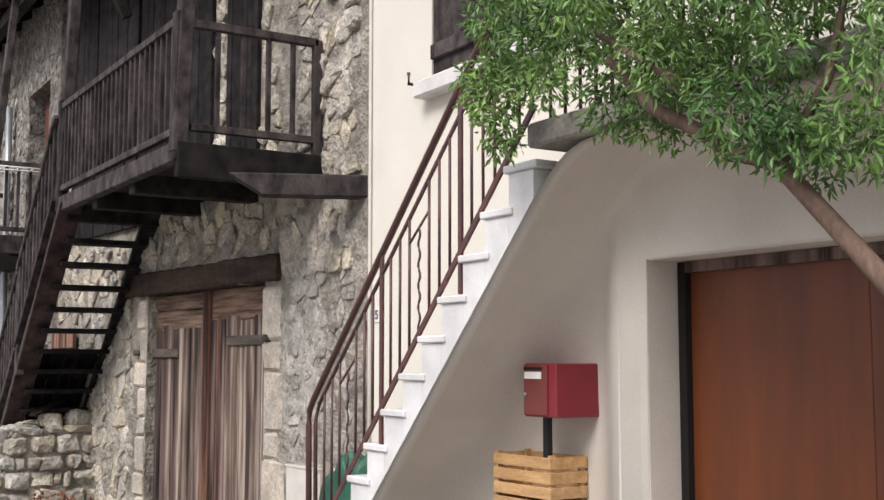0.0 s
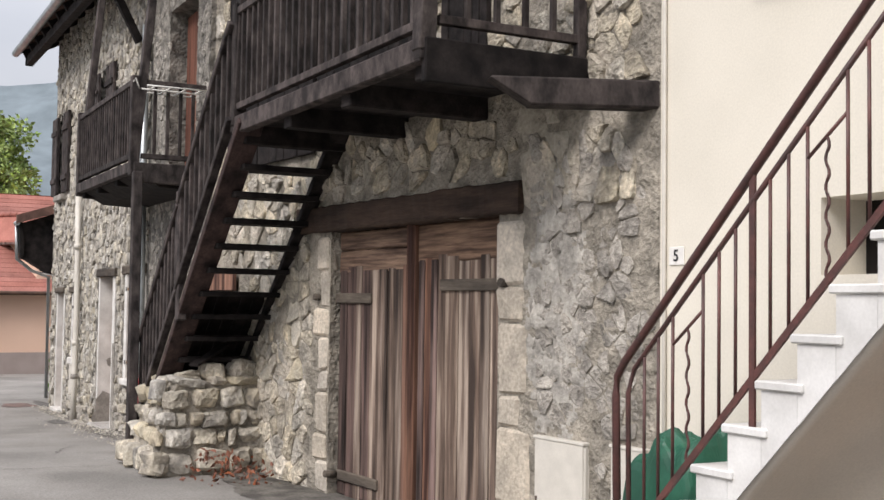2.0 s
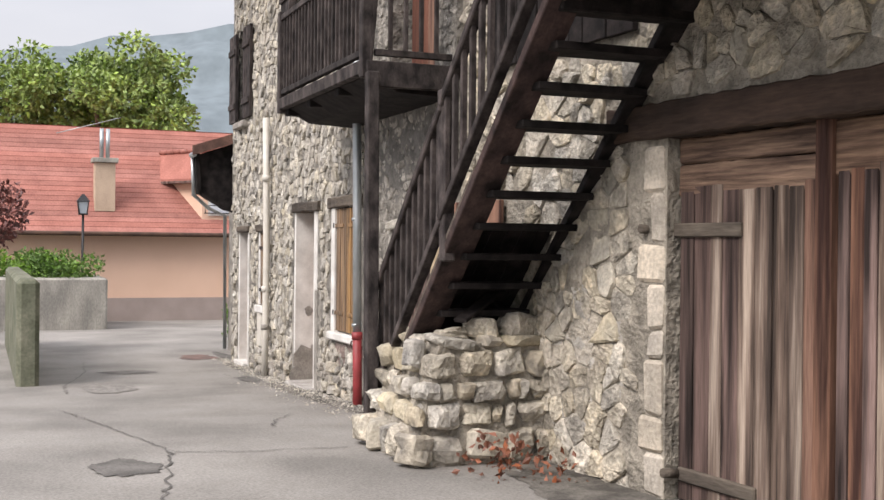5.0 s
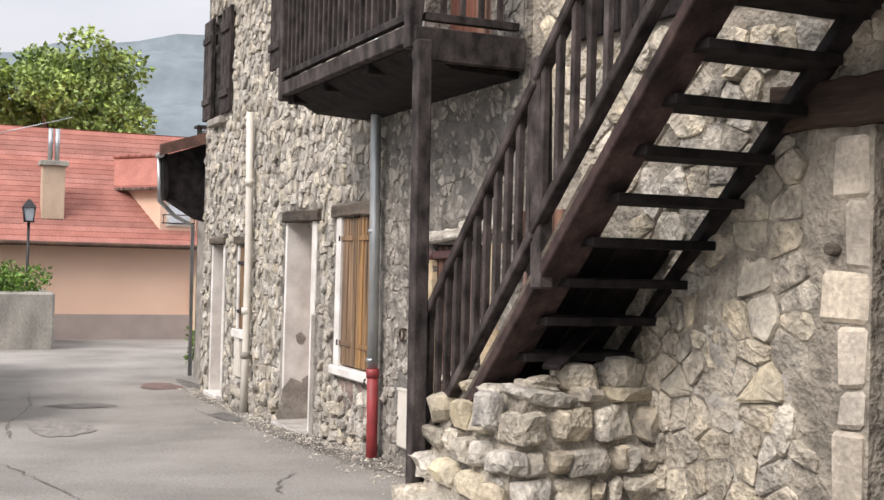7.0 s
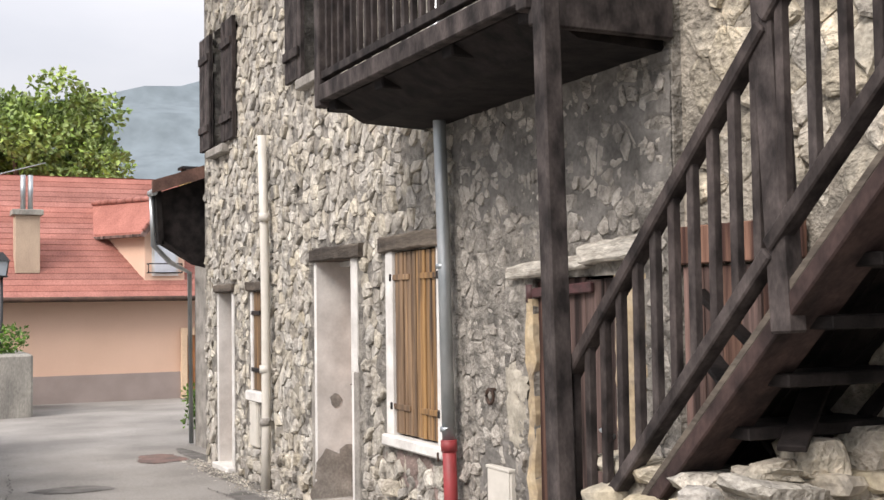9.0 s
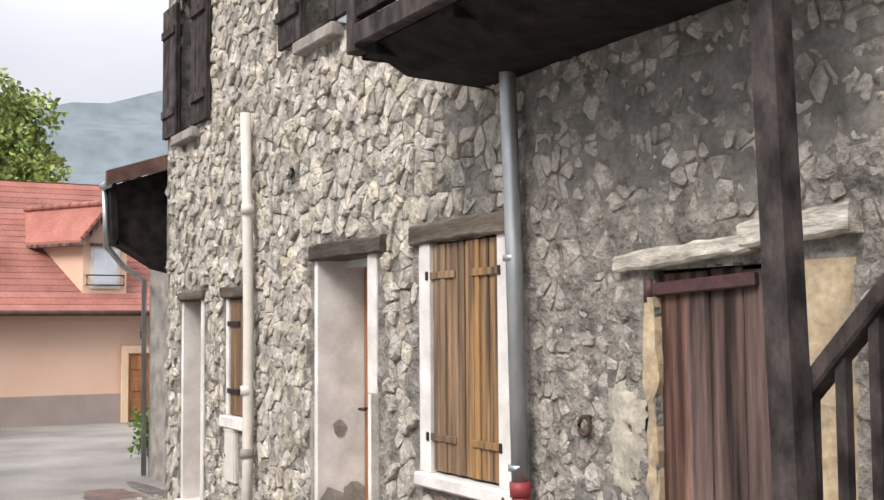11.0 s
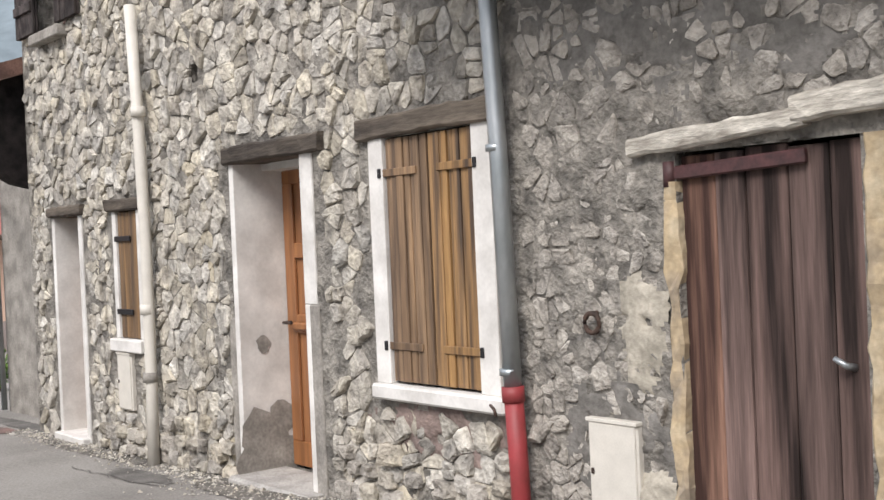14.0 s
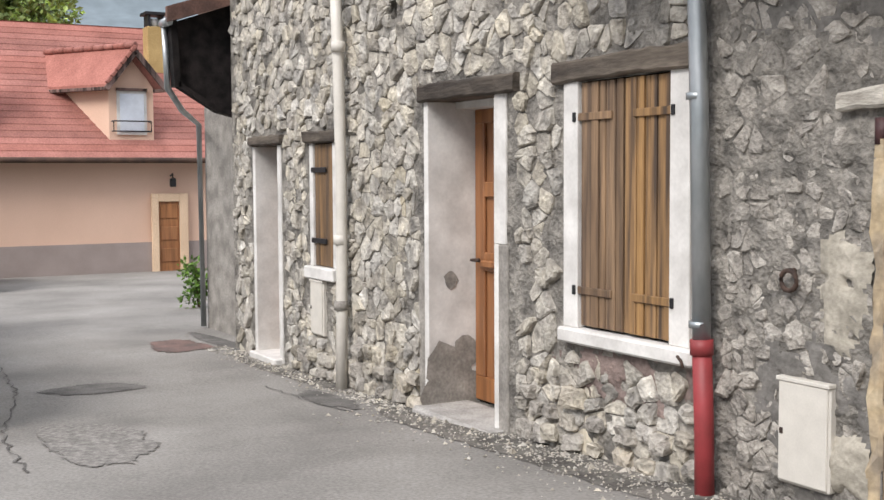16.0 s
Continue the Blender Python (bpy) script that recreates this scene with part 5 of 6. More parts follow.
def scatter_clumps(c, ext, n, r0, r1, seed):
    rnd = random.Random(seed)
    out = []
    while len(out) < n:
        q = Vector((rnd.uniform(-1, 1), rnd.uniform(-1, 1), rnd.uniform(-1, 1)))
        if 0.35 < q.length < 1:
            out.append(((c[0] + q.x * ext[0], c[1] + q.y * ext[1], c[2] + q.z * ext[2]), rnd.uniform(r0, r1)))
    return out


hedge = thing("hedge", (14.8, 2.2, 0.97), "bright green clipped hedge in the planter", "hedge")
leaves("foliage", scatter_clumps((15.0, 2.25, 1.15), (0.8, 1.15, 0.3), 40, 0.2, 0.36, 3), 5200, 0.085, M_HEDGE, hedge, 3)
part("stem", tube([(15, 2.2, 0.9), (15, 2.25, 1.2)], 0.03, 0.015, 6), M_BARK, hedge)
tr = thing("tree", (24.5, -0.2, -0.1), "broad green deciduous tree behind the red roof", "tree")
part("trunk", tube([(24.5, -0.2, -0.1), (24.5, -0.25, 2.5), (24.6, -0.2, 4.5), (24.5, -0.3, 6.5)], 0.25, 0.08, 10), M_BARK, tr)
for q in ((25, 1.2, 6), (24, -1.6, 5.6), (25.4, -0.4, 6.8), (23.6, 0.6, 6.3)):
    part("limb", tube([(24.55, -0.2, 4.0), ((24.5 + q[0]) / 2, q[1] * 0.55, 5.0), q], 0.11, 0.03, 7), M_BARK, tr)
leaves("crown", scatter_clumps((24.6, -0.45, 5.7), (1.9, 1.9, 1.75), 60, 0.35, 0.75, 5), 15000, 0.17, M_LEAF, tr, 5)
tr2 = thing("tree", (25.5, 3.6, -0.1), "broad green deciduous tree behind the red roof", "tree")
part("trunk", tube([(25.5, 3.6, -0.1), (25.5, 3.5, 3), (25.5, 3.6, 6.4)], 0.25, 0.08, 10), M_BARK, tr2)
for q in ((26, 5, 6), (25, 2.4, 5.8), (26, 3.4, 6.6)):
    part("limb", tube([(25.5, 3.5, 3.8), ((25.5 + q[0]) / 2, (3.5 + q[1]) / 2, 5.0), q], 0.11, 0.03, 7), M_BARK, tr2)
leaves("crown", scatter_clumps((25.5, 3.6, 5.7), (2.0, 2.4, 1.8), 60, 0.35, 0.75, 6), 13000, 0.17, M_LEAF, tr2, 6)

# street lantern
sl = thing("street_lamp", (14.9, 1.45, 0.9), "black iron street lantern on a slim post", "street lamp")
part("pole", tube([(14.9, 1.45, 0.0), (14.9, 1.45, 2.28)], 0.028), M_BLACK, sl)
hd = part("lantern", boxes((14.8, 15.0, 1.35, 1.55, 2.28, 2.31), bevel=0.008), M_BLACK, sl)
for dx in (-0.11, 0.11):
    for dy in (-0.11, 0.11):
        part("cage_bar", tube([(14.9 + dx * 0.7, 1.45 + dy * 0.7, 2.3), (14.9 + dx, 1.45 + dy, 2.56)], 0.01, sides=5), M_BLACK, hd)
bm = bmesh.new()
bmesh.ops.create_cone(bm, cap_ends=True, segments=4, radius1=0.09, radius2=0.14, depth=0.25, matrix=Matrix.Translation((14.9, 1.45, 2.43)) @ Matrix.Rotation(radians(45), 4, "Z"))
part("glass", bm, M_GLASS, hd)
bm = bmesh.new()
bmesh.ops.create_cone(bm, cap_ends=True, segments=4, radius1=0.19, radius2=0.03, depth=0.16, matrix=Matrix.Translation((14.9, 1.45, 2.64)) @ Matrix.Rotation(radians(45), 4, "Z"))
part("hood", bm, M_BLACK, hd)

# mountain, its haze painted into the material
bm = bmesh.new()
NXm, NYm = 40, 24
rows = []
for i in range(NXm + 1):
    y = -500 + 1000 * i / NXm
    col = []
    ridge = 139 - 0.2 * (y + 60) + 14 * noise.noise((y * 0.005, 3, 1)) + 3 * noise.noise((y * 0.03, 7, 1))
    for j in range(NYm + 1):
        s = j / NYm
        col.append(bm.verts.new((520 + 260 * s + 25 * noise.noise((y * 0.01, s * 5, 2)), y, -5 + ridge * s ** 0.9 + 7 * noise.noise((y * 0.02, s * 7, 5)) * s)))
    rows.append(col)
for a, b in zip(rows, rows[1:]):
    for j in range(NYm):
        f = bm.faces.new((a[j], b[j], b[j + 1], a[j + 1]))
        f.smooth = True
solo("backdrop_mountain", bm, M_MOUNTAIN, "wooded mountain slope, blue haze painted in and faintly glowing", "mountain", kind="structure")

# leaning vine tree in front of the garage
vt = thing("vine_tree", (-14.3, 0.62, 0.25), "leaning vine with drooping green pinnate leaves over the garage", "tree")
part("trunk", tube([(-14.3, 0.62, 0.25), (-13.9, 0.55, 1.2), (-13.55, 0.5, 1.72), (-13.34, 0.5, 1.95), (-13.18, 0.5, 2.116), (-12.99, 0.5, 2.31), (-12.8, 0.5, 2.38), (-12.66, 0.5, 2.47), (-12.47, 0.5, 2.57), (-12.2, 0.45, 2.8)], 0.034, 0.022, 9), M_BARK, vt)
part("limb", tube([(-12.8, 0.5, 2.38), (-12.7, 0.6, 2.6), (-12.3, 0.6, 2.85)], 0.022, 0.01, 7), M_BARK, vt)
part("limb", tube([(-13.0, 0.5, 2.31), (-13.1, 0.4, 2.55), (-13.2, 0.4, 2.9)], 0.022, 0.01, 7), M_BARK, vt)
cl = scatter_clumps((-12.75, 0.42, 3.05), (1.25, 0.4, 0.46), 80, 0.06, 0.18, 9) + scatter_clumps((-11.58, 0.32, 3.1), (0.36, 0.25, 0.36), 26, 0.05, 0.15, 10) + scatter_clumps((-13.2, 0.45, 2.48), (0.55, 0.3, 0.2), 26, 0.05, 0.14, 13)
for i, (x, z) in enumerate(((-11.42, 2.66), (-11.5, 2.6), (-11.36, 2.78), (-12.38, 2.52), (-12.5, 2.48), (-13.1, 2.28), (-12.92, 2.36), (-11.28, 2.85))):
    cl.append(((x, 0.42, z), 0.07))
    cl.append(((x + 0.02, 0.42, z + 0.09), 0.08))
leaves("crown", cl, 24000, 0.042, M_VINE, vt, 9, droop=0.9, slim=0.3)
rs = thing("copper_shrub", (8.0, 3.2, 0.0), "copper-leaved shrub behind the garden wall", "shrub")
part("stem", tube([(8.0, 3.25, 0.0), (8.0, 3.2, 2.2)], 0.04, 0.015, 6), M_BARK, rs)
leaves("foliage", scatter_clumps((8.0, 3.3, 2.15), (0.5, 0.42, 0.5), 26, 0.08, 0.2, 22), 900, 0.09, M_REDLEAF, rs, 22)

# shrub at the outbuilding's foot
bu = thing("shrub", (10.3, -0.85, -0.05), "small green shrub at the foot of a wall", "shrub")
part("stem", tube([(10.3, -0.88, -0.05), (10.32, -0.85, 0.5)], 0.02, 0.01, 6), M_BARK, bu)
leaves("foliage", scatter_clumps((10.3, -0.85, 0.3), (0.2, 0.18, 0.33), 14, 0.08, 0.15, 12), 500, 0.07, M_HEDGE, bu, 12)

# covers and patches in the asphalt
def blot(name, c, rx, ry, seed, material, label, category, h=0.006):
    rnd = random.Random(seed)
    bm = bmesh.new()
    n = 240
    z = ground_z(c[0]) + h * 0.5 + 0.0025
    vs = []
    for k in range(n):
        a = 6.283 * k / n
        q = 0.9 + 0.3 * noise.noise((math.cos(a) * 1.4, math.sin(a) * 1.4, seed * 3.7)) + 0.12 * noise.noise((math.cos(a) * 5, math.sin(a) * 5, seed * 1.9)) + 0.1 * noise.noise((math.cos(a) * 14, math.sin(a) * 14, seed)) + rnd.uniform(-0.05, 0.05)
        x = c[0] + rx * q * math.cos(a)
        vs.append(bm.verts.new((x, c[1] + ry * q * math.sin(a), ground_z(x) + h * 0.5 + 0.0025)))
    mid = bm.verts.new((c[0], c[1], z))
    for a, b in zip(vs, vs[1:] + vs[:1]):
        bm.faces.new((mid, a, b))
    return solo(name, bm, material, label, category, kind="structure")


M_DIRT = mat("gritty_dirt", (0.19, 0.175, 0.155), (0.085, 0.078, 0.07), 0.95, 5, bump=0.8, fine=40, spread=0.0, dist=0.02, c3=(0.14, 0.13, 0.115))
blot("dirt_strip", (0.9, 0.06), 2.75, 0.30, 11, M_DIRT, "gritty grey dirt along the wall foot", "dirt", 0.004)
blot("dirt_strip", (5.0, 0.05), 1.6, 0.24, 12, M_DIRT, "gritty grey dirt along the wall foot", "dirt", 0.004)
blot("dirt_strip", (-5.2, -0.15), 2.9, 0.55, 13, M_DIRT, "gritty grey dirt along the barn wall", "dirt", 0.004)
blot("asphalt_patch", (4.9, 1.65), 0.25, 0.42, 1, M_PATCH, "dark rough patch in the asphalt", "road patch")
blot("asphalt_patch", (6.9, 0.42), 0.5, 0.32, 2, mat("reddish_patch", (0.22, 0.14, 0.12), (0.13, 0.10, 0.09), 0.9, 4, bump=0.3, spread=0), "reddish dark patch in the asphalt", "road patch")
blot("asphalt_patch", (2.9, 2.1), 0.75, 0.35, 3, mat("gravelly_patch", (0.29, 0.272, 0.25), (0.16, 0.15, 0.138), 0.95, 22, bump=0.8, fine=60, spread=0), "gravelly worn patch in the asphalt", "road patch")

def crack(pts, w, seed):
    rnd = random.Random(seed)
    bm = bmesh.new()
    fine = []
    for (x0, y0), (x1, y1) in zip(pts, pts[1:]):
        n = max(2, int(math.hypot(x1 - x0, y1 - y0) / 0.08))
        fine += [(x0 + (x1 - x0) * i / n + rnd.uniform(-0.025, 0.025), y0 + (y1 - y0) * i / n + rnd.uniform(-0.025, 0.025)) for i in range(n)]
    prev = None
    for i, (x, y) in enumerate(fine):
        h = w * rnd.uniform(0.3, 1.0)
        z = ground_z(x) + 0.0075
        d = Vector((fine[min(i + 1, len(fine) - 1)][0] - fine[max(i - 1, 0)][0], fine[min(i + 1, len(fine) - 1)][1] - fine[max(i - 1, 0)][1], 0)).normalized()
        s = Vector((-d.y, d.x, 0)) * h
        cur = (bm.verts.new(Vector((x, y, z)) + s), bm.verts.new(Vector((x, y, z)) - s))
        if prev:
            bm.faces.new((prev[0], prev[1], cur[1], cur[0]))
        prev = cur
    solo("asphalt_crack", bm, M_PATCH, "dark jagged crack in the asphalt", "crack", kind="structure")


crack([(0.6, 2.75), (-0.7, 2.5), (-2.4, 2.2), (-2.55, 1.75), (-2.6, 0.9)], 0.010, 1)
crack([(-2.4, 2.2), (-3.9, 2.45), (-5.5, 2.3)], 0.012, 2)
crack([(-0.6, 0.9), (-0.9, 1.1), (-1.45, 1.25)], 0.010, 3)
crack([(6.4, 2.1), (5.0, 2.18), (3.6, 2.5), (2.2, 2.6)], 0.009, 4)
crack([(2.9, 0.42), (3.3, 0.5), (4.4, 0.5)], 0.009, 5)
blot("asphalt_patch", (-2.9, 2.55), 0.35, 0.22, 6, M_PATCH, "dark rough patch in the asphalt", "road patch")
blot("asphalt_patch", (3.5, 0.36), 0.5, 0.14, 7, M_PATCH, "dark damp patch along the wall foot", "road patch")
blot("asphalt_patch", (6.9, -0.02), 1.0, 0.12, 9, M_PATCH, "dark damp patch along the wall foot", "road patch")

r_ = np.random.RandomState(31)
vs_, fs_ = [], []
for k in range(3600):
    x = r_.uniform(-2.6, 6.6)
    y = 0.03 + abs(r_.normal()) * (0.22 if x < 3 else 0.12)
    if 1.7 < x < 2.8 and y < 0.13:
        continue
    s = r_.choice((0.006, 0.009, 0.012, 0.02, 0.03), p=(0.4, 0.35, 0.2, 0.04, 0.01))
    c = np.array((x, y, ground_z(x) + 0.004))
    d = np.array(((1, 0, 0), (-0.5, 0.87, 0), (-0.5, -0.87, 0), (0.1, 0.1, 0.8))) * s * r_.uniform(0.7, 1.3, (4, 3))
    a = r_.uniform(0, 6.28)
    rot = np.array(((math.cos(a), -math.sin(a), 0), (math.sin(a), math.cos(a), 0), (0, 0, 1)))
    o = len(vs_)
    vs_ += [tuple(c + rot @ q) for q in d]
    fs_ += [(o, o + 1, o + 3), (o + 1, o + 2, o + 3), (o + 2, o, o + 3)]
me = bpy.data.meshes.new("gravel")
me.from_pydata(vs_, [], fs_)
me.materials.append(M_STONE)
tagged(new("gravel", me), "loose grey gravel along the foot of the wall", "gravel", kind="stuff")

# dry leaves by the pier
leaves("dry_leaves", [((-3.8, 0.35, 0.27), 0.28), ((-3.6, 0.1, 0.27), 0.2), ((-4.1, 0.05, 0.26), 0.18)], 260, 0.06, M_DRYLEAF, None, 15, label="reddish dry leaves scattered on the ground", category="leaves", kind="stuff")

# ---- stones of the rubble walls ----
def voronoi(u0, u1, z0, z1, step, aspect, rnd):
    """Cells of scattered points, as polygons; step is the mean width, aspect width over height."""
    pts = []
    hh = step / aspect
    nz = int((z1 - z0) / hh) + 1
    for j in range(nz + 1):
        u = u0 + rnd.uniform(0, step)
        while u < u1:
            if rnd.random() > 0.16 + 0.3 * max(0, noise.noise((u * 2.2, j * hh * 2.2, 6))):
                pts.append((u, z0 + (j + rnd.uniform(-0.48, 0.48)) * hh))
            u += step * rnd.choice((0.45, 0.65, 0.8, 1.0, 1.3, 1.8))
    cell = step * 2.2
    buckets = {}
    for i, (u, z) in enumerate(pts):
        buckets.setdefault((int(u // cell), int(z // cell)), []).append(i)
    for i, (u, z) in enumerate(pts):
        bu, bz = int(u // cell), int(z // cell)
        near = [k for a in (-1, 0, 1) for b in (-1, 0, 1) for k in buckets.get((bu + a, bz + b), ()) if k != i]
        near.sort(key=lambda k: (pts[k][0] - u) ** 2 + (pts[k][1] - z) ** 2)
        w = 1.5 * step
        poly = [(u - w, z - w), (u + w, z - w), (u + w, z + w), (u - w, z + w)]
        for k in near[:20]:
            mx, mz = (pts[k][0] + u) / 2, (pts[k][1] + z) / 2
            dx, dz = pts[k][0] - u, pts[k][1] - z
            side = [(p[0] - mx) * dx + (p[1] - mz) * dz for p in poly]
            if max(side) <= 0:
                continue
            out = []
            for a in range(len(poly)):
                b = (a + 1) % len(poly)
                if side[a] <= 0:
                    out.append(poly[a])
                if (side[a] < 0 < side[b]) or (side[b] < 0 < side[a]):
                    f = side[a] / (side[a] - side[b])
                    out.append((poly[a][0] + f * (poly[b][0] - poly[a][0]), poly[a][1] + f * (poly[b][1] - poly[a][1])))
            poly = out
            if len(poly) < 3:
                break
        if len(poly) >= 3:
            yield (u, z), poly


def stone_mesh(c, poly, gap, h, rnd):
    """Verts and faces of one stone: a rounded outline, bulging by h."""
    cu = sum(p[0] for p in poly) / len(poly)
    cz = sum(p[1] for p in poly) / len(poly)
    rad = math.sqrt(sum((p[0] - cu) ** 2 + (p[1] - cz) ** 2 for p in poly) / len(poly))
    k = max(0.3, 1 - gap / max(rad, 1e-3))
    ring = []
    n = len(poly)
    for i in range(n):
        a, b = poly[i], poly[(i + 1) % n]
        if (a[0] - b[0]) ** 2 + (a[1] - b[1]) ** 2 < 0.0003:
            ring.append(((a[0] + b[0]) / 2, (a[1] + b[1]) / 2))
            continue
        for f in (0.14, 0.86):
            ring.append((a[0] + f * (b[0] - a[0]), a[1] + f * (b[1] - a[1])))
    ring = [(cu + (u - cu) * k * rnd.uniform(0.92, 1.1), cz + (z - cz) * k * rnd.uniform(0.92, 1.1)) for u, z in ring]
    m = len(ring)
    tu, tz = rnd.uniform(-0.5, 0.5), rnd.uniform(-0.7, 0.5)
    vs = [(u, -0.012, z) for u, z in ring]
    for s, hh, j in ((0.95, 0.7, 0.35), (0.74, 1.0, 0.25)):
        for u, z in ring:
            du, dz = (u - cu) * s, (z - cz) * s
            vs.append((cu + du, max(0.001, h * hh * rnd.uniform(1 - j, 1 + j) + 0.25 * (tu * du + tz * dz)), cz + dz))
    vs.append((cu + rnd.uniform(-0.2, 0.2) * rad, h * rnd.uniform(0.95, 1.12), cz + rnd.uniform(-0.2, 0.2) * rad))
    fs = []
    for r in (0, m):
        for i in range(m):
            j = (i + 1) % m
            fs.append((r + i, r + m + i, r + m + j, r + j))
    for i in range(m):
        fs.append((2 * m + i, 3 * m, 2 * m + (i + 1) % m))
    return vs, fs


def fill_wall(wall, m, u0, u1, z0, z1, step, aspect, holes, seed, material, near, buried, relief=1.0):
    """near: (u0, u1, z0, z1) where each stone is an object of its own; buried(u, z): how deep in mortar, 0 to 1."""
    rnd = random.Random(seed)
    vs_all, fs_all, single = [], [], 0
    base = np.array(BASES[wall.name])
    for c, poly in voronoi(u0, u1, z0, z1, step, aspect, rnd):
        us, zs = [p[0] for p in poly], [p[1] for p in poly]
        if min(us) < u0 - 0.03 or max(us) > u1 + 0.03:
            continue
        if any(min(us) < h[1] - 0.035 and max(us) > h[0] + 0.035 and min(zs) < h[3] - 0.03 and max(zs) > h[2] + 0.03 for h in holes):
            continue
        q = buried(*c)
        if rnd.random() < 0.05 + 0.16 * q:
            continue
        vs, fs = stone_mesh(c, poly, 0.001 + 0.005 * rnd.random() + 0.006 * q, rnd.choice((0.004, 0.008, 0.013, 0.019, 0.028)) * relief * (1 - 0.6 * q), rnd)
        vs = [tuple(m @ Vector(v)) for v in vs]
        if single < 300 and near[0] < c[0] < near[1] and near[2] < c[1] < near[3]:
            me = bpy.data.meshes.new("stone")
            me.from_pydata(vs, [], fs)
            me.materials.append(material if rnd.random() < 0.94 else M_WARMSTONE)
            ob = new("stone", me)
            ob.parent = wall
            single += 1
        else:
            o = len(vs_all)
            vs_all += vs
            fs_all += [tuple(i + o for i in f) for f in fs]
    me = bpy.data.meshes.new("rubble")
    me.from_pydata(vs_all, [], fs_all)
    me.materials.append(material)
    ob = new("rubble", me)
    ob.parent = wall
    tagged(ob, "small rubble stones bedded in mortar", "", "", "stuff")


def buried_a(u, z):
    t = 0.5 + 0.5 * noise.noise((u * 1.3, z * 1.3, 4))
    if u < 0.05:
        return min(1, 0.55 + 0.5 * t) if z > 0.9 else 0.35 * t
    return 0.25 * t


def buried_b(u, z):
    t = 0.5 + 0.5 * noise.noise((u * 1.1, z * 1.1, 9))
    if u < ub(-7.4):
        return 0.4 + 0.6 * t if z < 2.5 else 0.15 * t
    return 0.3 * t if z > 2.3 else 0.25 + 0.5 * t


def grow(h, d):
    return (h[0] - d, h[1] + d, h[2] - d * 0.6, h[3] + d)


def mortar_skin(wall, m, u0, u1, z0, z1, step, holes, level, patches, seed):
    """The uneven mortar face between and over the stones; patches: (material, u, z, half width, half height, how far proud)."""
    nu, nz = int((u1 - u0) / step), int((z1 - z0) / step)
    co, kind = [], []
    for i in range(nu + 1):
        u = u0 + (u1 - u0) * i / nu
        for j in range(nz + 1):
            z = z0 + (z1 - z0) * j / nz
            big = noise.fractal((u * 3.2, z * 3.2, seed), 0.7, 2.0, 3)
            mid = noise.noise((u * 11, z * 15, seed + 7))
            pit = noise.noise((u * 9 + 1.5 * mid, z * 14, seed + 13))
            y = level(u, z) + 0.008 * big + 0.006 * mid + 0.004 * noise.noise((u * 31, z * 37, seed + 3)) - 0.11 * max(0.0, pit - 0.2)
            k = 0
            for q, (_, pu, pz, ru, rz_, up) in enumerate(patches):
                r = ((u - pu) / ru) ** 2 + ((z - pz) / rz_) ** 2 + 0.9 * noise.fractal((u * 5, z * 5, seed + q), 0.7, 2.0, 4)
                if r < 1:
                    k = q + 1
                    y += up * min(1.0, 3 * (1 - r))
            co.append(m @ Vector((u, y, z)))
            kind.append(k)
    n = nz + 1
    faces, index = [], []
    for i in range(nu):
        u = u0 + (u1 - u0) * (i + 0.5) / nu
        for j in range(nz):
            z = z0 + (z1 - z0) * (j + 0.5) / nz
            if any(h[0] < u < h[1] and h[2] < z < h[3] for h in holes):
                continue
            a = i * n + j
            faces.append((a, a + 1, a + n + 1, a + n))
            index.append(kind[a])
    me = bpy.data.meshes.new("mortar_face")
    me.from_pydata(co, [], faces)
    me.materials.append(wall.data.materials[0])
    for p in patches:
        me.materials.append(p[0])
    me.polygons.foreach_set("material_index", index)
    me.polygons.foreach_set("use_smooth", [True] * len(faces))
    ob = new("mortar_face", me)
    ob.parent = wall
    return ob


# Grey cement; also the balcony's shade and dirt painted on the wall below.
M_CEMENT_SHADE = mat("cement_and_balcony_shade", (0.22, 0.207, 0.19), (0.115, 0.108, 0.098), 0.9, 6, bump=0.6, fine=40, spread=0, dist=0.03)
M_MAUVE = mat("mauve_brown_plaster", (0.27, 0.205, 0.18), (0.14, 0.11, 0.1), 0.92, 6, bump=0.8, fine=40, spread=0, dist=0.04)
M_PALEPLASTER = mat("pale_ochre_plaster", (0.47, 0.43, 0.36), (0.30, 0.275, 0.225), 0.92, 5, bump=0.6, fine=35, spread=0, dist=0.03)
M_GREYPATCH = mat("grey_lime_plaster", (0.50, 0.47, 0.42), (0.26, 0.245, 0.22), 0.92, 5, bump=0.9, fine=30, spread=0, dist=0.04)


def level_a(u, z):
    return (0.007 if z > 1.0 else 0.003) if u < 0.05 else -0.001 + 0.006 * noise.noise((u * 0.9, z * 0.9, 2))


def level_b(u, z):
    return 0.004 if u < ub(-7.4) and z < 2.6 else -0.003 + 0.006 * noise.noise((u, z, 5))


stops_a = [grow(h, 0.0) for h in HOLES_A] + [(1.61, 2.77, 0.0, 2.18), (0.12, 1.2, 0.70, 2.2), (5.14, 5.89, 0, 1.95), (4.02, 4.65, 0.8, 1.95), (-1.95, -0.7, 1.85, 1.965), (-0.70, -0.37, 0.28, 0.80), (4.28, 4.56, 0.34, 0.8), (-1.95, -0.8, 0.1, 1.9)]
fill_wall(wall_a, WALL_A, 0.05, 6.42, 0.0, TOP, 0.125, 1.55, stops_a, 100, M_STONE, (0.05, 3.9, 0.0, 3.0), buried_a, 1.25)
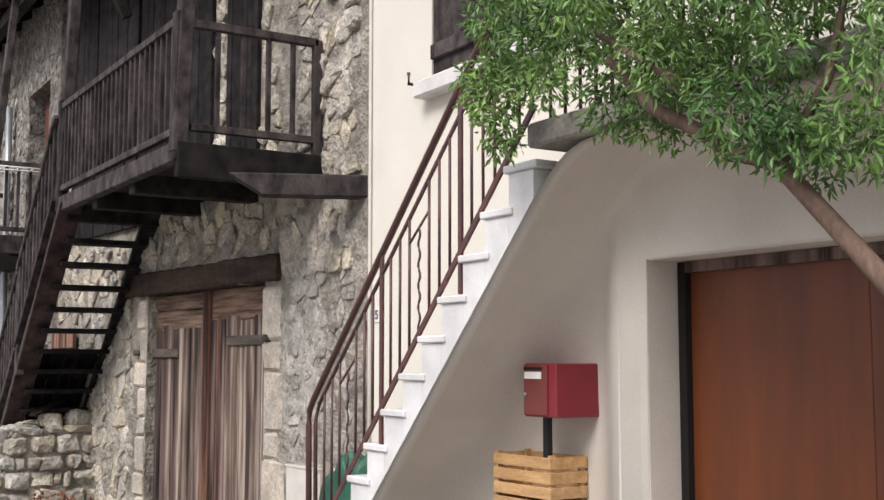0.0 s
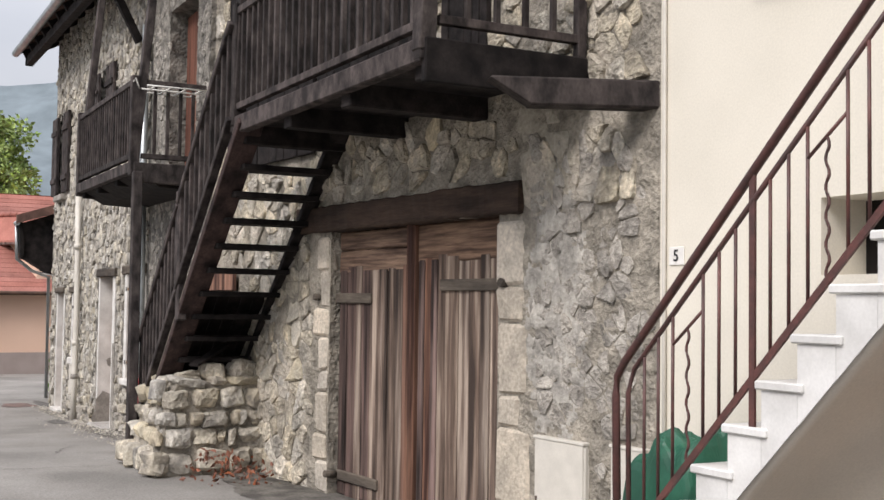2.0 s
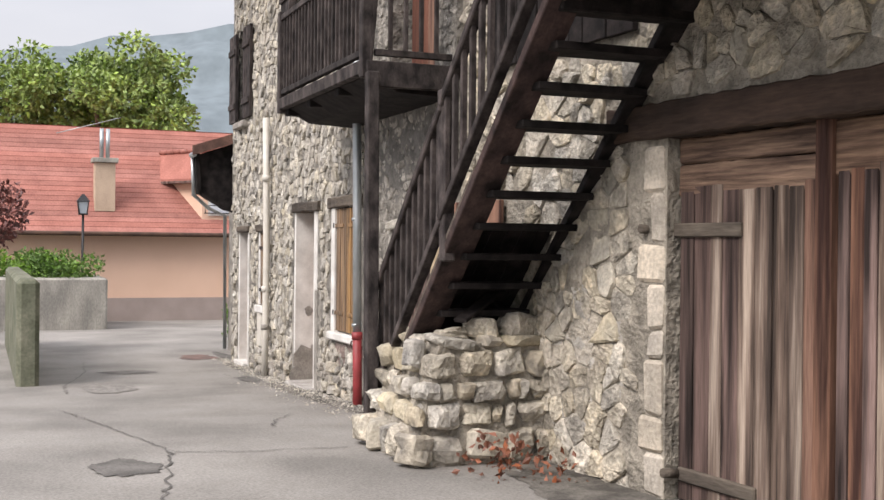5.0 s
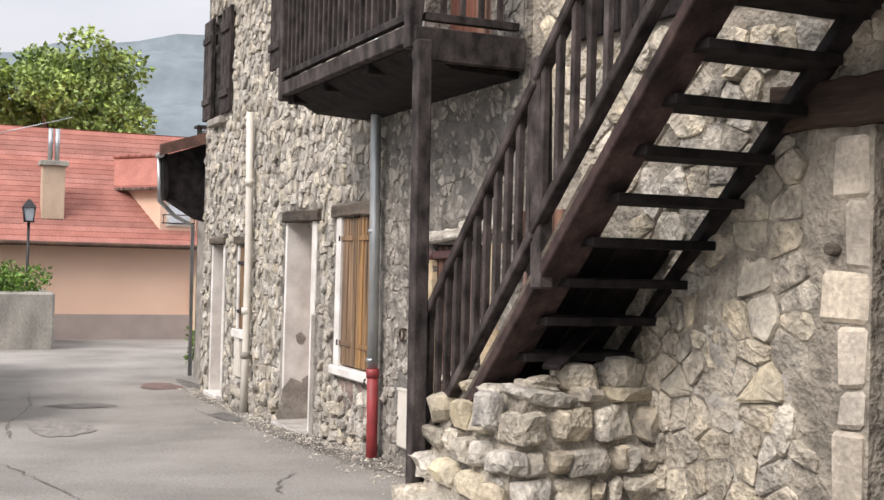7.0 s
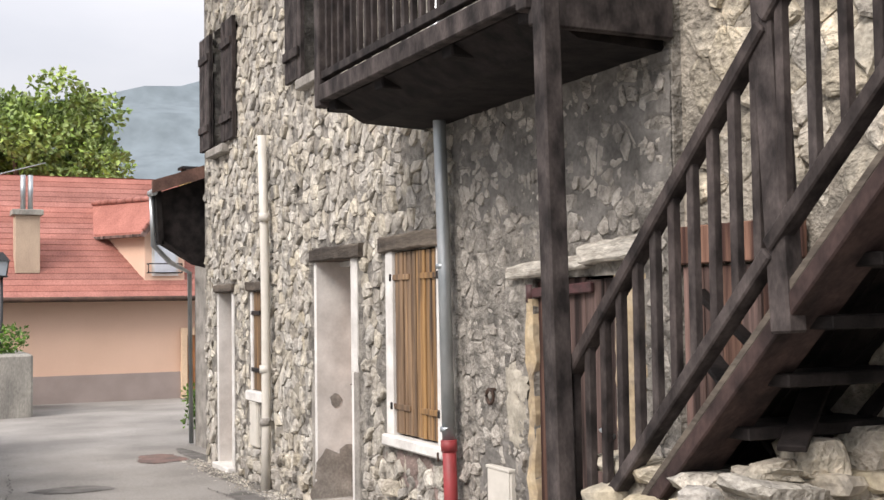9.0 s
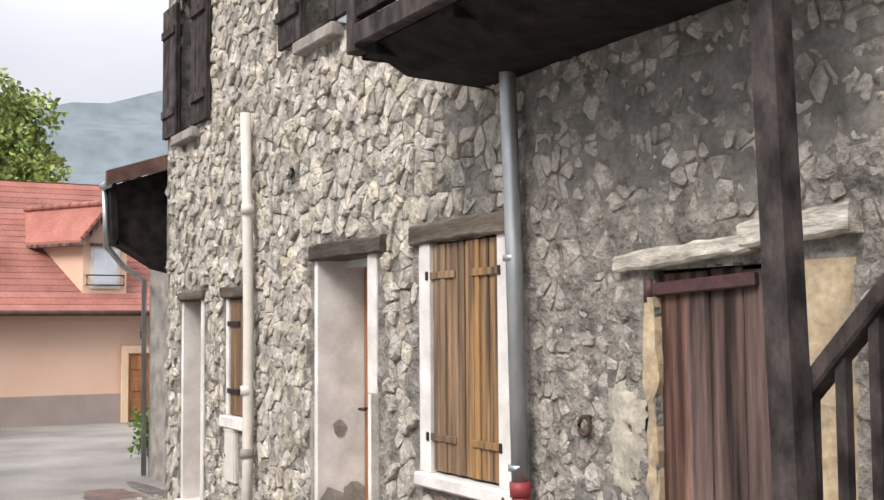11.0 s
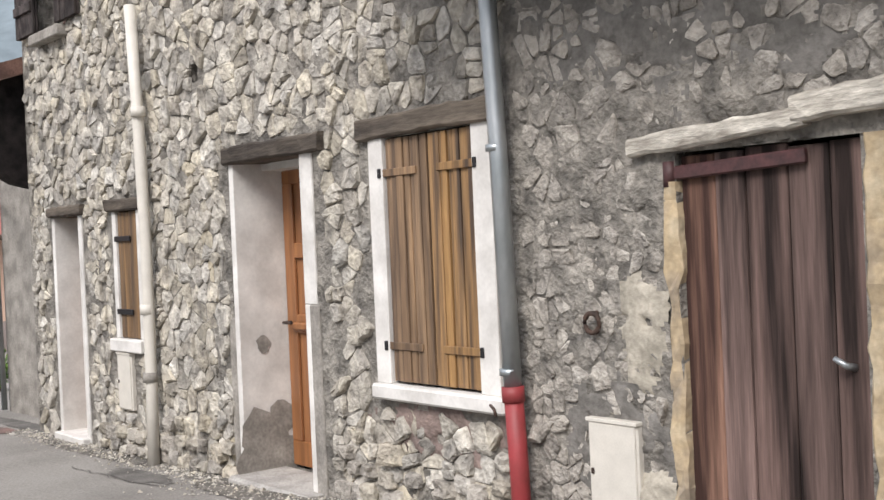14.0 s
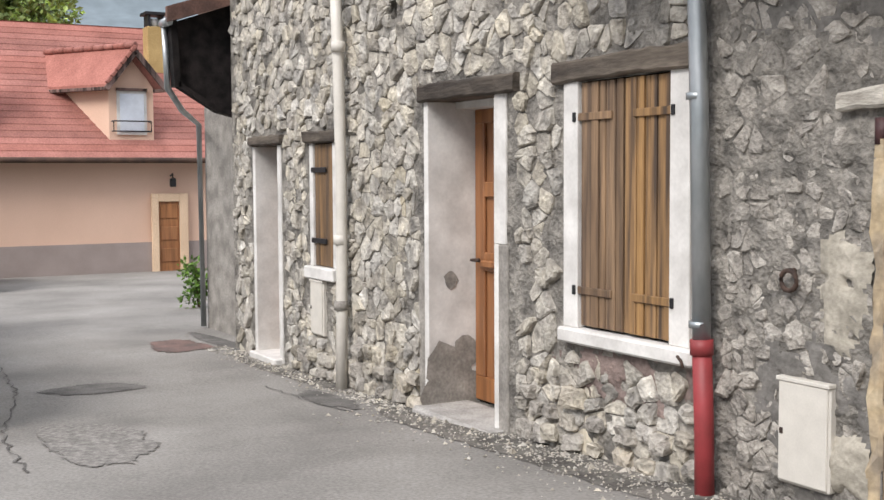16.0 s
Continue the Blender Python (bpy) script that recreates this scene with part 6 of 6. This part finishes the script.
fill_wall(wall_a, WALL_A, -2.2, 0.05, 0.0, TOP, 0.10, 1.4, stops_a, 101, M_SMEAR, (-0.9, 0.0, 0.1, 0.3), buried_a)
stops_b = [(ub(-7.48), ub(-4.55), 0.2, 2.34), (ub(-7.42), ub(-4.28), 2.33, 2.54), (ub(-8.1), ub(-7.56), 0.2, 1.04), (ub(-8.6), ub(-8.24), 0.2, 1.06), (ub(-8.62), ub(-7.1), 2.8, 2.98), (ub(-3.2), ub(-2.2), 0.9, 2.08), (ub(-7.05), ub(-6.5), 3.2, 5.0), (ub(-6.2), ub(-4.6), 3.2, 5.2), (ub(-4.55), ub(-2.7), 3.0, 5.7)]
fill_wall(wall_b, WALL_B, 0.0, ub(-7.45), 0.2, 2.6, 0.11, 1.2, stops_b, 201, M_SMEAR, (0, 0, 0, 0), buried_b, 1.4)
fill_wall(wall_b, WALL_B, 0.0, ub(-7.45), 2.6, TOP, 0.17, 1.5, stops_b, 202, M_STONE2, (0, 0, 0, 0), buried_b, 1.7)
fill_wall(wall_b, WALL_B, ub(-7.45), B_LEN, 0.2, TOP, 0.17, 1.45, stops_b, 200, M_STONE2, (ub(-7.4), ub(-3.0), 0.2, 3.4), buried_b, 1.7)
rnd = random.Random(55)
for x0, x1 in ((0.15, 1.6), (2.85, 3.7), (3.85, 5.0)):
    x = x0
    while x < x1:
        for row in range(3):
            r = rnd.uniform(0.05, 0.095)
            z0 = ground_z(x) + 0.05 + row * 0.125 + rnd.uniform(-0.03, 0.03)
            if row == 2 and rnd.random() < 0.5:
                continue
            boulder("foot_stone", (x + rnd.uniform(-0.04, 0.04), 0.005, z0), (r * rnd.uniform(1.0, 1.4), rnd.uniform(0.05, 0.085), r * 0.85), rnd.random(), rnd.choice([M_STONE, M_STONE, M_SMEAR, M_STONE2]), wall_a)
        x += rnd.uniform(0.13, 0.22)
SKIN_A = HOLES_A + [(1.72, 2.72, 0.0, 2.09), (0.165, 1.16, 0.72, 2.09), (5.2, 5.86, 0.0, 1.87), (4.07, 4.62, 0.8, 1.87), (-1.95, -0.86, 0.1, 1.85)]
SKIN_B = [(ub(-7.2), ub(-4.8), 0.2, 2.36), (ub(-2.95), ub(-2.2), 0.9, 2.05), (ub(-7.05), ub(-6.5), 3.2, 5.0), (ub(-6.2), ub(-4.6), 3.2, 5.2), (ub(-4.55), ub(-2.7), 3.0, 5.7)]
# Last patch darkens the wall under the balcony: its shade plus dirt.
mortar_skin(wall_a, WALL_A, -2.19, 6.41, 0.02, 5.0, 0.02, SKIN_A, level_a,
            [(M_MAUVE, 0.68, 0.57, 0.52, 0.15, 0.012), (M_CEMENT_SHADE, -0.52, 0.62, 0.30, 0.36, 0.006), (M_PALEPLASTER, -0.72, 1.13, 0.15, 0.2, 0.014), (M_PALEPLASTER, -0.80, 0.42, 0.12, 0.16, 0.016), (M_CEMENT_SHADE, -1.15, 2.72, 1.25, 0.62, 0.002)], 3.0)
mortar_skin(wall_b, WALL_B, 0.01, B_LEN, 0.22, 5.0, 0.021, SKIN_B, level_b,
            [(M_GREYPATCH, ub(-7.75), 1.75, 0.28, 0.8, 0.008), (M_PALEPLASTER, ub(-7.6), 2.75, 0.25, 0.3, 0.01), (M_GREYPATCH, ub(-4.0), 0.9, 0.4, 0.5, 0.004)], 8.0)
